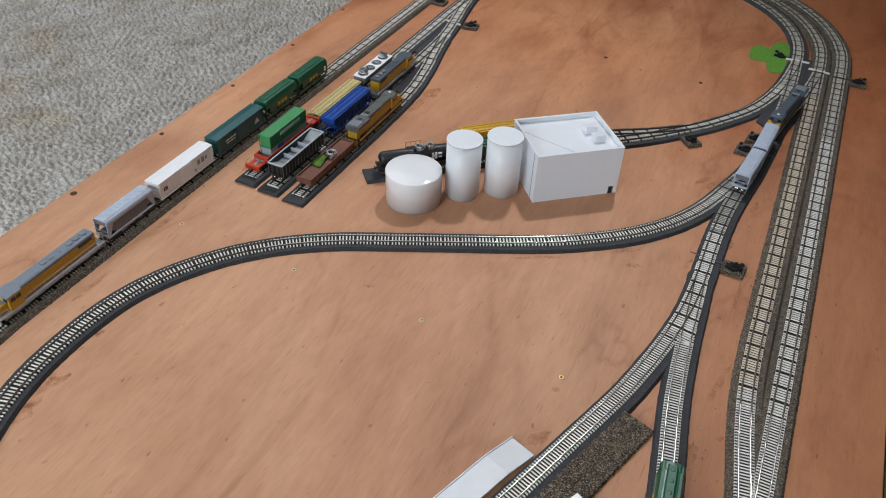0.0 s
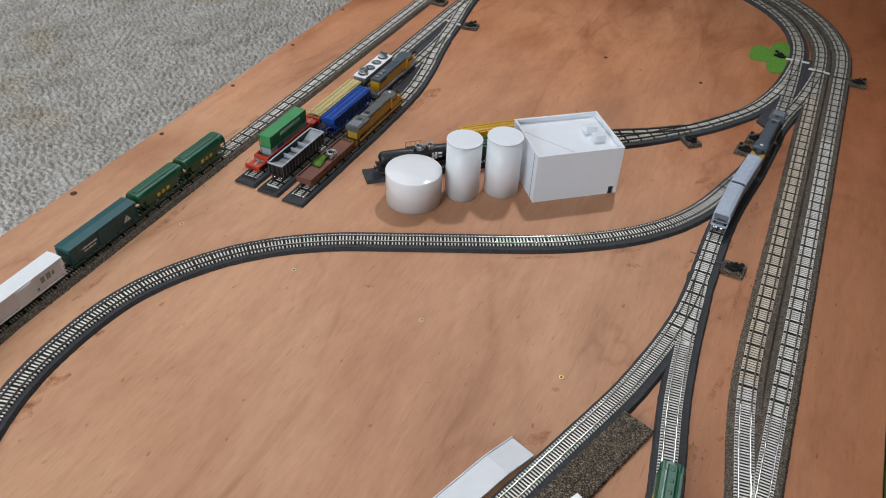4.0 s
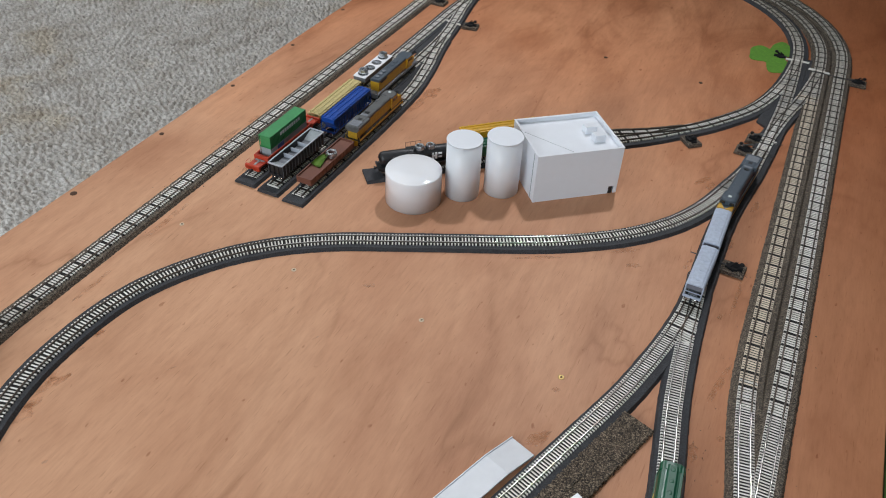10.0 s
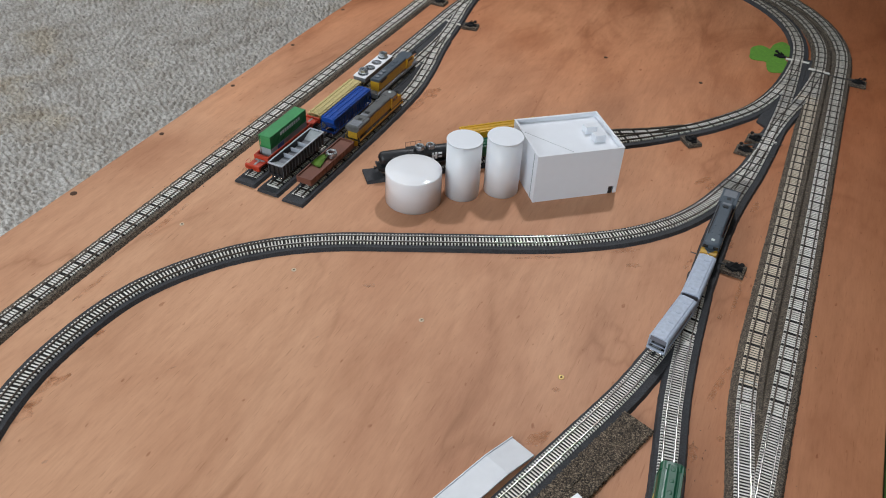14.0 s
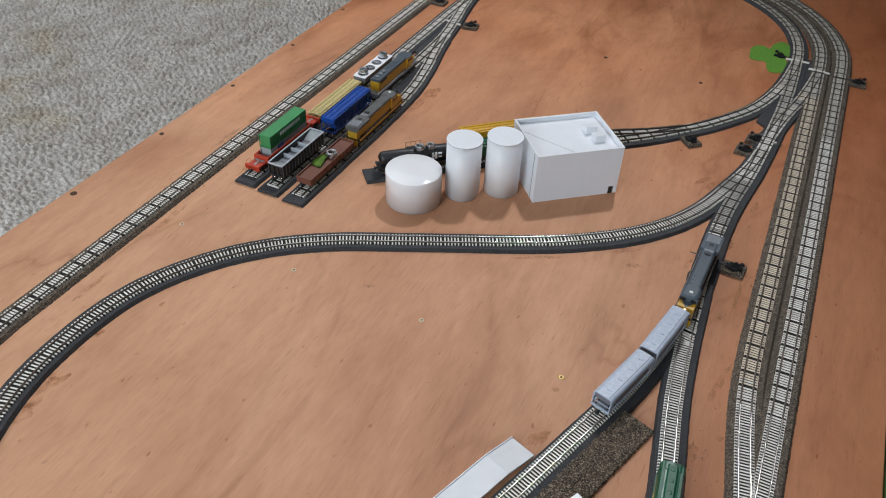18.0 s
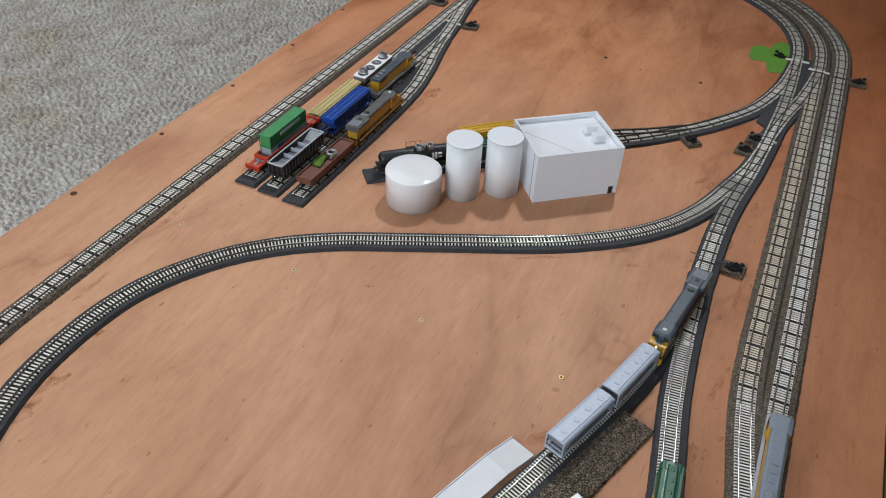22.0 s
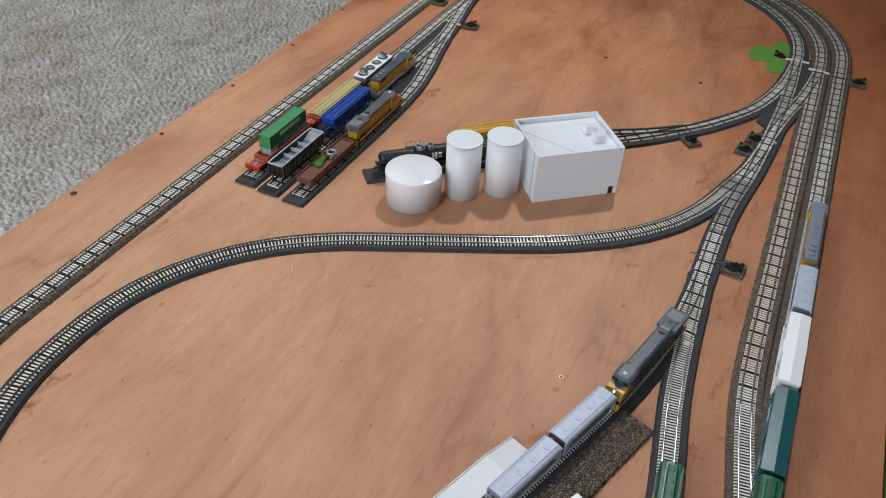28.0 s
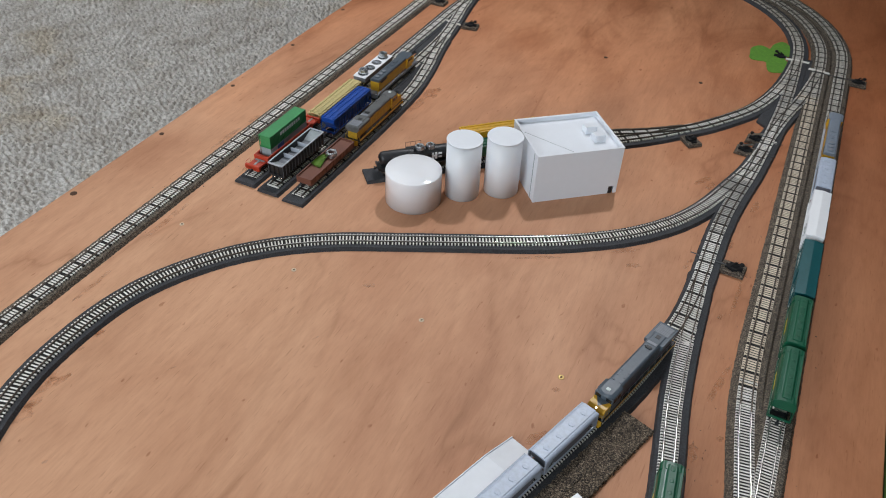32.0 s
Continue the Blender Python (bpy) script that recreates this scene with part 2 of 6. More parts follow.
def glow(name, colour, strength):
    m, nt, b = material(name)
    b.inputs["Emission Color"].default_value = (*colour, 1)
    b.inputs["Emission Strength"].default_value = strength
    return m


M_LAMP = glow("headlight_glow", (1.0, 0.86, 0.6), 1.8)


# ---- mesh helpers ----
def box(bm, x0, x1, y0, y1, z0, z1, mi=0):
    vs = [bm.verts.new((x, y, z)) for z in (z0, z1) for y in (y0, y1) for x in (x0, x1)]
    for q in ((0, 2, 3, 1), (4, 5, 7, 6), (0, 1, 5, 4), (2, 6, 7, 3), (0, 4, 6, 2), (1, 3, 7, 5)):
        f = bm.faces.new([vs[i] for i in q])
        f.material_index = mi


def prism_y(bm, prof, y0, y1, prof1=None):
    """A profile of (x, z), counter-clockwise seen from -y, drawn along y."""
    a = [bm.verts.new((x, y0, z)) for x, z in prof]
    b = [bm.verts.new((x, y1, z)) for x, z in (prof1 or prof)]
    n = len(prof)
    bm.faces.new(a)
    bm.faces.new(b[::-1])
    for i in range(n):
        bm.faces.new((a[(i + 1) % n], a[i], b[i], b[(i + 1) % n]))


def prism_x(bm, prof, x0, x1):
    """A profile of (y, z) drawn along x."""
    a = [bm.verts.new((x0, y, z)) for y, z in prof]
    b = [bm.verts.new((x1, y, z)) for y, z in prof]
    n = len(prof)
    bm.faces.new(a)
    bm.faces.new(b[::-1])
    for i in range(n):
        bm.faces.new((a[(i + 1) % n], a[i], b[i], b[(i + 1) % n]))


def rod(bm, p0, p1, r, n=8, r1=None):
    p0, p1 = Vector(p0), Vector(p1)
    q = (p1 - p0).to_track_quat("Z", "Y")
    r1 = r if r1 is None else r1
    a, b = [], []
    for i in range(n):
        c, s = math.cos(2 * math.pi * i / n), math.sin(2 * math.pi * i / n)
        a.append(bm.verts.new(p0 + q @ Vector((c * r, s * r, 0))))
        b.append(bm.verts.new(p1 + q @ Vector((c * r1, s * r1, 0))))
    bm.faces.new(a[::-1])
    bm.faces.new(b)
    for i in range(n):
        j = (i + 1) % n
        f = bm.faces.new((a[i], a[j], b[j], b[i]))
        f.smooth = n > 10


def lathe(bm, prof, n=48, x=0, y=0):
    """A profile of (r, z), from the bottom up, turned about a vertical axis, closed at both ends."""
    rings = []
    for r, z in prof:
        rings.append([bm.verts.new((x + r * math.cos(2 * math.pi * i / n), y + r * math.sin(2 * math.pi * i / n), z)) for i in range(n)])
    bm.faces.new(rings[0][::-1])
    bm.faces.new(rings[-1])
    for a, b in zip(rings, rings[1:]):
        for i in range(n):
            j = (i + 1) % n
            bm.faces.new((a[i], a[j], b[j], b[i])).smooth = True


def soften(bm, width, segments=1, angle=0.6):
    bmesh.ops.recalc_face_normals(bm, faces=bm.faces)
    es = [e for e in bm.edges if e.is_manifold and e.calc_face_angle(0) > angle]
    if es:
        bmesh.ops.bevel(bm, geom=es, offset=width, segments=segments, affect="EDGES", clamp_overlap=True)


def part(name, bm, mat, parent=None, label="", soft=0.0):
    if soft:
        soften(bm, soft)
    else:
        bmesh.ops.recalc_face_normals(bm, faces=bm.faces)
    me = bpy.data.meshes.new(name)
    bm.to_mesh(me)
    bm.free()
    for m in mat if isinstance(mat, (list, tuple)) else (mat,):
        me.materials.append(m)
    ob = new(name, me)
    if parent:
        ob.parent = parent
    return tagged(ob, label)


def shared(name, me, parent, m=None):
    ob = new(name, me)
    ob.parent = parent
    if m is not None:
        ob.matrix_basis = m
    return ob


def empty(name, m, label, category, group=""):
    ob = new(name)
    ob.empty_display_size = 0.01
    ob.matrix_basis = m
    return tagged(ob, label, category, group)


# ---- the room ----
def room():
    x0, x1, y0, y1, top = -3.6, 2.2, -2.4, 4.4, FLOOR + 3.12
    walls = (("wall_west", x0 - 0.1, x0, y0 - 0.1, y1 + 0.1), ("wall_east", x1, x1 + 0.1, y0 - 0.1, y1 + 0.1),
             ("wall_south", x0, x1, y0 - 0.1, y0), ("wall_north", x0, x1, y1, y1 + 0.1))
    for name, a, b, c, d in walls:
        bm = bmesh.new()
        box(bm, a, b, c, d, FLOOR - 0.05, top)
        # North and east walls are unseen, darkened to dim reflections and bounced light.
        far = name in ("wall_north", "wall_east")
        tagged(part(name, bm, M_WALLDARK if far else M_WALL), "unseen room wall, dark to keep reflections low" if far else "plain off-white painted room wall", "wall", kind="structure")
    bm = bmesh.new()
    box(bm, x0 - 0.1, x1 + 0.1, y0 - 0.1, y1 + 0.1, top, top + 0.1)
    tagged(part("ceiling", bm, M_CEIL), "plain white painted ceiling", "ceiling", kind="structure")
    bm = bmesh.new()
    box(bm, x0, x1, y0, y1, FLOOR - 0.05, FLOOR - 0.012)
    tagged(part("floor", bm, M_CARPET), "floor under the grey-beige carpet", "floor", kind="structure")


def carpet():
    """The pile: band-passed noise makes curled tufts about a centimetre apart."""
    x0, x1, y0, y1, step = -3.1, -1.1, 0.55, 3.05, 0.0026
    nx, ny = int((x1 - x0) / step), int((y1 - y0) / step)
    rng = np.random.default_rng(7)
    fy, fx = np.fft.fftfreq(ny, step)[:, None], np.fft.rfftfreq(nx, step)[None, :]
    f = np.hypot(fx, fy)
    # the tufts lie in short crooked rows across the room
    fu, fv = fx * 0.918 + fy * 0.397, fy * 0.918 - fx * 0.397
    g = np.hypot(fu * 1.5, fv)
    band = np.exp(-((g - CARPET_FREQ) / (CARPET_FREQ * 0.36)) ** 2)
    h = np.fft.irfft2(np.fft.rfft2(rng.standard_normal((ny, nx))) * band, s=(ny, nx))
    slow = np.fft.irfft2(np.fft.rfft2(rng.standard_normal((ny, nx))) * np.exp(-(f / 6) ** 2), s=(ny, nx))
    h = np.clip(h / h.std(), -1.1, 1.7) * CARPET_RELIEF + 0.002 + slow / slow.std() * 0.0015
    gx, gy = np.meshgrid(x0 + np.arange(nx) * step, y0 + np.arange(ny) * step)
    co = np.stack([gx, gy, FLOOR + h], -1).reshape(-1, 3).astype(np.float32)
    i = (np.arange(ny - 1)[:, None] * nx + np.arange(nx - 1)[None, :]).ravel()
    quads = np.stack([i, i + 1, i + nx + 1, i + nx], -1).astype(np.int32)
    me = bpy.data.meshes.new("carpet")
    me.vertices.add(len(co))
    me.vertices.foreach_set("co", co.ravel())
    me.loops.add(quads.size)
    me.loops.foreach_set("vertex_index", quads.ravel())
    me.polygons.add(len(quads))
    me.polygons.foreach_set("loop_start", np.arange(0, quads.size, 4, dtype=np.int32))
    me.update(calc_edges=True)
    me.polygons.foreach_set("use_smooth", np.ones(len(quads), dtype=bool))
    me.materials.append(M_CARPET)
    tagged(new("carpet", me), "grey-beige tufted carpet with faint tan stains", "carpet", kind="structure")


# No window is known here: a frame added round the front fill lamp.
def added_window_frame():
    w = tagged(new("window_1"), "unseen white window frame added round the front fill light", "window", kind="structure")
    for x0, x1, z0, z1 in ((-1.93, -1.85, 0.17, 1.83), (-0.15, -0.07, 0.17, 1.83), (-1.85, -0.15, 1.75, 1.83), (-1.85, -0.15, 0.17, 0.25)):
        bm = bmesh.new()
        box(bm, x0, x1, -2.40, -2.37, z0, z1)
        part("added_window_frame", bm, M_CEIL, w, "", 0.004)


CARPET_FREQ, CARPET_RELIEF = 68.0, 0.0054
room()
added_window_frame()
carpet()

# ---- the baseboard ----
BX0, BX1, BY0, BY1 = -0.693, 0.180, -0.20, 1.84


def baseboard():
    base = empty("layout_board", pose(0, 0, 0), "reddish-tan veneer door used as a model railway baseboard", "table")
    bm = bmesh.new()
    box(bm, BX0, BX1, BY0, BY1, -0.004, 0)
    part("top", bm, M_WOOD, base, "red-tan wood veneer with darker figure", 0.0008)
    bm = bmesh.new()
    box(bm, BX0 + 0.001, BX1 - 0.001, BY0 + 0.001, BY1 - 0.001, -0.036, -0.004)
    part("core", bm, M_EDGE, base, "", 0.001)
    for x in (BX0 + 0.08, BX1 - 0.08):
        for y in (BY0 + 0.1, BY1 - 0.1):
            bm = bmesh.new()
            box(bm, x - 0.03, x + 0.03, y - 0.03, y + 0.03, FLOOR - 0.005, -0.036)
            part("leg", bm, M_EDGE, base, "", 0.003)
    return base


baseboard()
bm = bmesh.new()
box(bm, BX1 + 0.002, BX1 + 0.10, BY0, 0.95, -0.034, -0.001)
box(bm, BX1 + 0.02, BX1 + 0.08, BY0 + 0.05, 0.90, FLOOR - 0.005, -0.034)
tagged(part("side_board", bm, M_GREENEDGE, None, "", 0.002), "dark green cloth-covered board beside the baseboard", "board")


# ---- the track plan ----
BED, TIE_H, RAIL_H = 0.0045, 0.0016, 0.0014
RAIL_TOP = BED + TIE_H + RAIL_H
GAUGE, PITCH = 0.0096, 0.00315
OX, R_OUT, R_IN, R_LEAD = -0.24625, 0.33675, 0.30655, 0.2720
Y_LOW, Y_HIGH = 0.325, 1.305


def arc(cx, cy, r, a0, a1, n=24):
    return [(cx + r * math.cos(radians(a0 + (a1 - a0) * i / n)), cy + r * math.sin(radians(a0 + (a1 - a0) * i / n))) for i in range(n + 1)]


def even(pts, step):
    p = np.array(pts, float)
    s = np.concatenate([[0], np.cumsum(np.hypot(*np.diff(p, axis=0).T))])
    n = max(2, int(round(s[-1] / step)))
    q = np.linspace(0, s[-1], n + 1)
    return np.stack([np.interp(q, s, p[:, 0]), np.interp(q, s, p[:, 1])], -1)


def eased(pts, rounds=60, step=0.003):
    """Waypoints joined and relaxed into a smooth line with its ends held."""
    p = even(pts, step)
    for _ in range(rounds):
        p[1:-1] = 0.5 * p[1:-1] + 0.25 * (p[:-2] + p[2:])
    return even(p, step)


OUTER = even(arc(OX, Y_HIGH, R_OUT, 0, 180) + arc(OX, Y_LOW, R_OUT, 180, 360) + [(OX + R_OUT, Y_HIGH)], 0.003)
INNER = eased([(0.0903, 0.30), (0.0868, 0.37), (0.0815, 0.42), (0.0740, 0.468), (0.0667, 0.513), (0.0618, 0.56), (0.0603, 0.61)]
              + arc(OX, Y_HIGH, R_IN, 0, 150) + [(-0.545, 1.40), (-0.575, 1.27)], 80)
LADDER = eased([(-0.1205, 0.268), (-0.0869, 0.3627), (-0.0607, 0.4387), (-0.0501, 0.4689), (-0.0371, 0.5054), (-0.0241, 0.5564), (-0.0139, 0.6031),
                (-0.0084, 0.6417), (-0.0060, 0.70), (-0.0064, 0.77), (-0.0037, 0.8258), (0.0022, 0.8738), (0.010, 0.9266), (0.0163, 0.9937),
                (0.0215, 1.0571), (0.0253, 1.12), (0.0268, 1.1782), (0.0268, 1.2385)] + arc(OX, Y_HIGH, R_LEAD, 0, 180), 80)
LOOP = eased(arc(OX, Y_LOW, 0.2703, 228, 180) + [(-0.5160, 0.37), (-0.5105, 0.405), (-0.4942, 0.4486), (-0.4624, 0.499), (-0.4209, 0.5413), (-0.3715, 0.5753),
             (-0.317, 0.6021), (-0.2073, 0.6571), (-0.1530, 0.6875), (-0.1000, 0.7262), (-0.0746, 0.7520), (-0.0496, 0.7829), (-0.0262, 0.8285), (-0.0052, 0.8960), (0.0085, 0.9400), (0.0149, 0.985)], 80)
SIDING = eased([(0.0278, 0.30), (0.0260, 0.36), (0.0213, 0.41), (0.0142, 0.458), (0.0080, 0.4946), (0.0037, 0.528), (0.0006, 0.565), (-0.0019, 0.605), (-0.0038, 0.649), (-0.0070, 0.705)], 80)
CROSSOVER = eased([(0.0163, 0.994), (0.0192, 1.03), (0.0284, 1.086), (0.0414, 1.138), (0.0514, 1.192), (0.0590, 1.25)], 60)
SPUR = eased([(0.0262, 1.29), (0.0245, 1.2585), (0.0182, 1.2028), (0.0080, 1.156), (-0.0056, 1.1124), (-0.0204, 1.0815), (-0.0631, 1.0188), (-0.1242, 0.9525), (-0.1491, 0.9312), (-0.4080, 0.6955)], 60)
SPUR_BACK = eased([(-0.0850, 0.9965), (-0.1160, 0.9700), (-0.1480, 0.9490), (-0.2206, 0.9040), (-0.3656, 0.7680)], 60)
YARD_A = eased([(-0.512, 1.305), (-0.5190, 1.245), (-0.5215, 1.19), (-0.5210, 1.12), (-0.5216, 0.75), (-0.5235, 0.6150)], 60)
YARD_B = eased([(-0.5165, 1.255), (-0.509, 1.205), (-0.5, 1.1566), (-0.4905, 1.10), (-0.4880, 1.036), (-0.4872, 0.95), (-0.4878, 0.75), (-0.4896, 0.6120)], 60)
YARD_C = eased([(-0.4880, 1.085), (-0.4800, 1.04), (-0.4693, 0.9984), (-0.4558, 0.925), (-0.4525, 0.87), (-0.4518, 0.80), (-0.4522, 0.75), (-0.4540, 0.609)], 60)


def length_of(p):
    return np.concatenate([[0], np.cumsum(np.hypot(*np.diff(p, axis=0).T))])


def sides(p, closed=False):
    d = np.gradient(p, axis=0)
    if closed:
        d[0] = d[-1] = p[1] - p[-2]
    d /= np.hypot(d[:, 0], d[:, 1])[:, None]
    return np.stack([d[:, 1], -d[:, 0]], -1)


def sweep(bm, p, section, closed=False, ragged=0.0):
    """A closed section of (across, z) drawn along the line p."""
    n = sides(p, closed)
    rings = []
    for i in range(len(p)):
        ring = []
        for u, z in section:
            w = u + random.uniform(-ragged, ragged)
            ring.append(bm.verts.new((p[i, 0] + n[i, 0] * w, p[i, 1] + n[i, 1] * w, z + (random.uniform(-ragged, 0) * 0.4 if z > 0.001 else 0))))
        rings.append(ring)
    k = len(section)
    for a, b in zip(rings, rings[1:]):
        for i in range(k):
            bm.faces.new((a[i], a[(i + 1) % k], b[(i + 1) % k], b[i]))
    if not closed:
        bm.faces.new(rings[0])
        bm.faces.new(rings[-1][::-1])


def tie_mesh(mat):
    """A sleeper, its top edges a little worn."""
    bm = bmesh.new()
    prism_x(bm, [(-0.00064, -TIE_H - 0.0006), (-0.00064, -0.00012), (-0.00052, 0), (0.00052, 0), (0.00064, -0.00012), (0.00064, -TIE_H - 0.0006)], -0.0081, 0.0081)
    me = bpy.data.meshes.new("tie")
    bmesh.ops.recalc_face_normals(bm, faces=bm.faces)
    bm.to_mesh(me)
    bm.free()
    me.materials.append(mat)
    return me


TIE_PALE, TIE_TAN, TIE_DULL, TIE_WORN = tie_mesh(M_TIE), tie_mesh(M_TIETAN), tie_mesh(M_TIEDULL), tie_mesh(M_TIEWORN)
TONES = random.Random(14)


def tone_band(y, a, b, old, young):
    """Ties of the first tone between a and b along the board, thinning out over a short stretch at either end."""
    return old if a < y + TONES.uniform(-0.012, 0.012) < b else young


def sectional(x, y):
    """The near lengths are new sectional track: even ties and bright rails. The rest is older flexible track."""
    return x > -0.16 and y < (0.535 if x > 0.04 else 0.60)


def tie_lines(p, gap=0.00326):
    """Where the ties lie: fives with a wider gap on flexible track, evenly on sectional track."""
    group = 6 * PITCH
    total = length_of(p)[-1]
    d = length_of(p)
    out = []
    for g in range(max(1, int(round(total / group)))):
        mid = (g + 0.5) * group
        x, y = np.interp(mid, d, p[:, 0]), np.interp(mid, d, p[:, 1])
        if sectional(x, y):
            out += [(g + (k + 0.5) / 6) * group for k in range(6)]
        else:
            out += [(g + 0.5) * group + (k - 2) * gap for k in range(5)]
    out = [o for o in out if o < total]
    return np.stack([np.interp(out, d, p[:, 0]), np.interp(out, d, p[:, 1])], -1)


def track(p, label, bed_material, level=0, closed=False, branches=(), avoid=(), near=None, bare=0, bright=False, lean=(0, 0), tone=None):
    """A roadbed, two rails and the ties; level sinks a joining track's bed and ties by a hair. Branches lengthen
    the ties where they leave, avoid leaves out ties where another track's ties already lie."""
    base = empty("railway_track", pose(0, 0, 0), label, "track", "railway tracks")
    dz = -0.00025 * level
    half = (0.0126, 0.0156) if bed_material is M_CORK else (0.0128, 0.0148)
    bm = bmesh.new()
    q = even(p, 0.006)
    cork = bed_material is M_CORK
    # some beds lie a little off the middle of their track on the near side of the board
    line = even(p, 0.0022 if cork else 0.005)
    line += np.array(lean) * np.clip((line[:, :1] + 0.25) / 0.08, 0, 1)
    if cork:
        # the ties run a little off the middle of the cork on this side of the board
        line[:, 0] += 0.0012 * np.clip(line[:, 0] / 0.05, 0, 1)
    sweep(bm, line, [(-half[0], BED + dz), (-half[0] * 0.6, BED + dz), (half[0] * 0.6, BED + dz), (half[0], BED + dz), (half[1], 0.0), (-half[1], 0.0)], closed, 0.0004 if cork else 0.00025)
    part("roadbed", bm, bed_material, base, "speckled cork roadbed" if bed_material is M_CORK else "charcoal foam roadbed")
    if bare:
        p = p[:-bare]
        q = even(p, 0.006)
    # Dark strip set just below the tie tops so the gaps read dark.
    bm = bmesh.new()
    sweep(bm, q, [(-0.0076, BED + dz + 0.00115), (0.0076, BED + dz + 0.00115), (0.0079, BED + dz - 0.0003), (-0.0079, BED + dz - 0.0003)], closed)
    part("tie_gap_strip", bm, M_TIEDARK, base, "dark strip in the gaps between the sleepers")
    for side in (-1, 1):
        bm = bmesh.new()
        c, w = side * GAUGE / 2, 0.00050
        z0, z1 = BED + TIE_H + dz - 0.0002, RAIL_TOP + dz * 0.2
        sweep(bm, q, [(c - 1.5 * w, z0), (c - 1.5 * w, z0 + 0.0004), (c - w, z0 + 0.0005), (c - w, z1 - 0.00022), (c - 0.55 * w, z1 - 0.00006), (c, z1), (c + 0.55 * w, z1 - 0.00006), (c + w, z1 - 0.00022), (c + w, z0 + 0.0005), (c + 1.5 * w, z0 + 0.0004), (c + 1.5 * w, z0)], closed)
        for f in bm.faces:
            head = min(v.co.z for v in f.verts) > z1 - 0.0003
            at = f.calc_center_median()
            f.material_index = (0 if sectional(at.x, at.y) or bright and at.x > -0.43 else 2) if head else 1
            f.smooth = head
        part("rail", bm, (M_RAIL, M_RAILSIDE, M_RAILOLD), base)
    t = tie_lines(p, 0.0036 if bright else 0.00326)
    n = sides(t, closed)
    rest, count = [], 0
    for i in range(len(t)):
        if any(np.hypot(*(o - t[i]).T).min() < (0.0150 if t[i][1] > 0.60 or t[i][0] < 0.05 else 0.0) for o in avoid):
            continue
        shift, stretch = 0.0, 1.0
        for o in branches:
            d = o - t[i]
            j = np.hypot(*d.T).argmin()
            u = float(d[j] @ n[i])
            if 0.0006 < abs(u) < 0.0150 and np.hypot(*d[j]) < 0.0152:
                shift, stretch = u / 2, 1 + abs(u) / 0.0158
        x, y = t[i] + n[i] * shift
        # older flexible track has broader ties
        wide = 1.0 if sectional(x, y) else 1.18 if bright else 1.25 if x > -0.08 and y > 1.0 else 1.45
        m = Matrix.Translation((x, y, BED + TIE_H + dz)) @ Matrix.Rotation(math.atan2(n[i, 1], n[i, 0]), 4, "Z") @ Matrix.Diagonal((stretch, wide, 1, 1))
        shape = tone(x, y) if tone else TIE_PALE
        if near and near(x, y) and count < 300:
            shared("tie", shape, base, m)
            count += 1
        else:
            rest.append((shape, m))
    for shape in (TIE_PALE, TIE_TAN, TIE_DULL, TIE_WORN):
        mine = [m for kind, m in rest if kind is shape]
        if not mine:
            continue
        vs, fs = [], []
        for m in mine:
            k = len(vs)
            vs += [m @ v.co for v in shape.vertices]
            fs += [[k + a for a in f.vertices] for f in shape.polygons]
        me = bpy.data.meshes.new("tie_bed")
        me.from_pydata(vs, [], fs)
        me.materials.append(shape.materials[0])
        tagged(shared("tie_bed", me, base), "pale sleepers", kind="stuff")
    return base


def close_by(x, y):
    return y < 0.86


def all_tracks():
    track(OUTER, "main line of pale ties on speckled cork roadbed round the board", M_CORK, 0, True, near=lambda x, y: 0.36 < y < 0.86,
          tone=lambda x, y: tone_band(y, 1.05, 2.0, TIE_DULL, TIE_PALE) if x > -0.15 else TIE_PALE)
    track(INNER, "inner main line of pale ties on speckled cork roadbed", M_CORK, 1, branches=(CROSSOVER,), avoid=(OUTER,), near=close_by,
          tone=lambda x, y: tone_band(y, 0.56, 1.17, TIE_TAN, TIE_DULL if y > 1 else TIE_PALE))
    track(LADDER, "ladder track with turnouts on charcoal foam roadbed", M_FOAM, 0, branches=(LOOP, SIDING, CROSSOVER, SPUR), near=close_by,
          tone=lambda x, y: tone_band(y, 0.785, 0.905, TIE_WORN, tone_band(y, 1.08, 1.24, TONES.choice((TIE_WORN, TIE_DULL, TIE_DULL)), tone_band(y, 1.24, 1.6, TIE_DULL, TIE_PALE))), lean=(0.0022, -0.0006))
    track(LOOP, "curved loop track of pale ties on charcoal foam roadbed", M_FOAM, 1, avoid=(LADDER,), near=lambda x, y: y > 0.2, bright=True, lean=(0.0008, -0.0018))
    track(SIDING, "short siding of pale ties on charcoal foam roadbed", M_FOAM, 2, avoid=(LADDER,), near=close_by, lean=(0.0014, 0))
    track(CROSSOVER, "crossover track between ladder and inner main line", M_FOAM, 2, avoid=(LADDER, INNER), tone=lambda x, y: TIE_WORN)
    track(SPUR, "industry spur behind the white building on charcoal foam", M_FOAM, 3, branches=(SPUR_BACK,), avoid=(LADDER,), bare=7, lean=(0.0012, -0.0016))
    track(SPUR_BACK, "second industry spur on speckled cork behind the building", M_CORK, 4, avoid=(SPUR,))
    track(YARD_A, "stub-ended yard track on charcoal foam roadbed", M_FOAM, 1, branches=(YARD_B,), bare=4)
    track(YARD_B, "middle stub-ended yard track on charcoal foam roadbed", M_FOAM, 2, branches=(YARD_C,), avoid=(YARD_A,), bare=4)
    track(YARD_C, "inner stub-ended yard track on charcoal foam roadbed", M_FOAM, 3, avoid=(YARD_B,), bare=4)


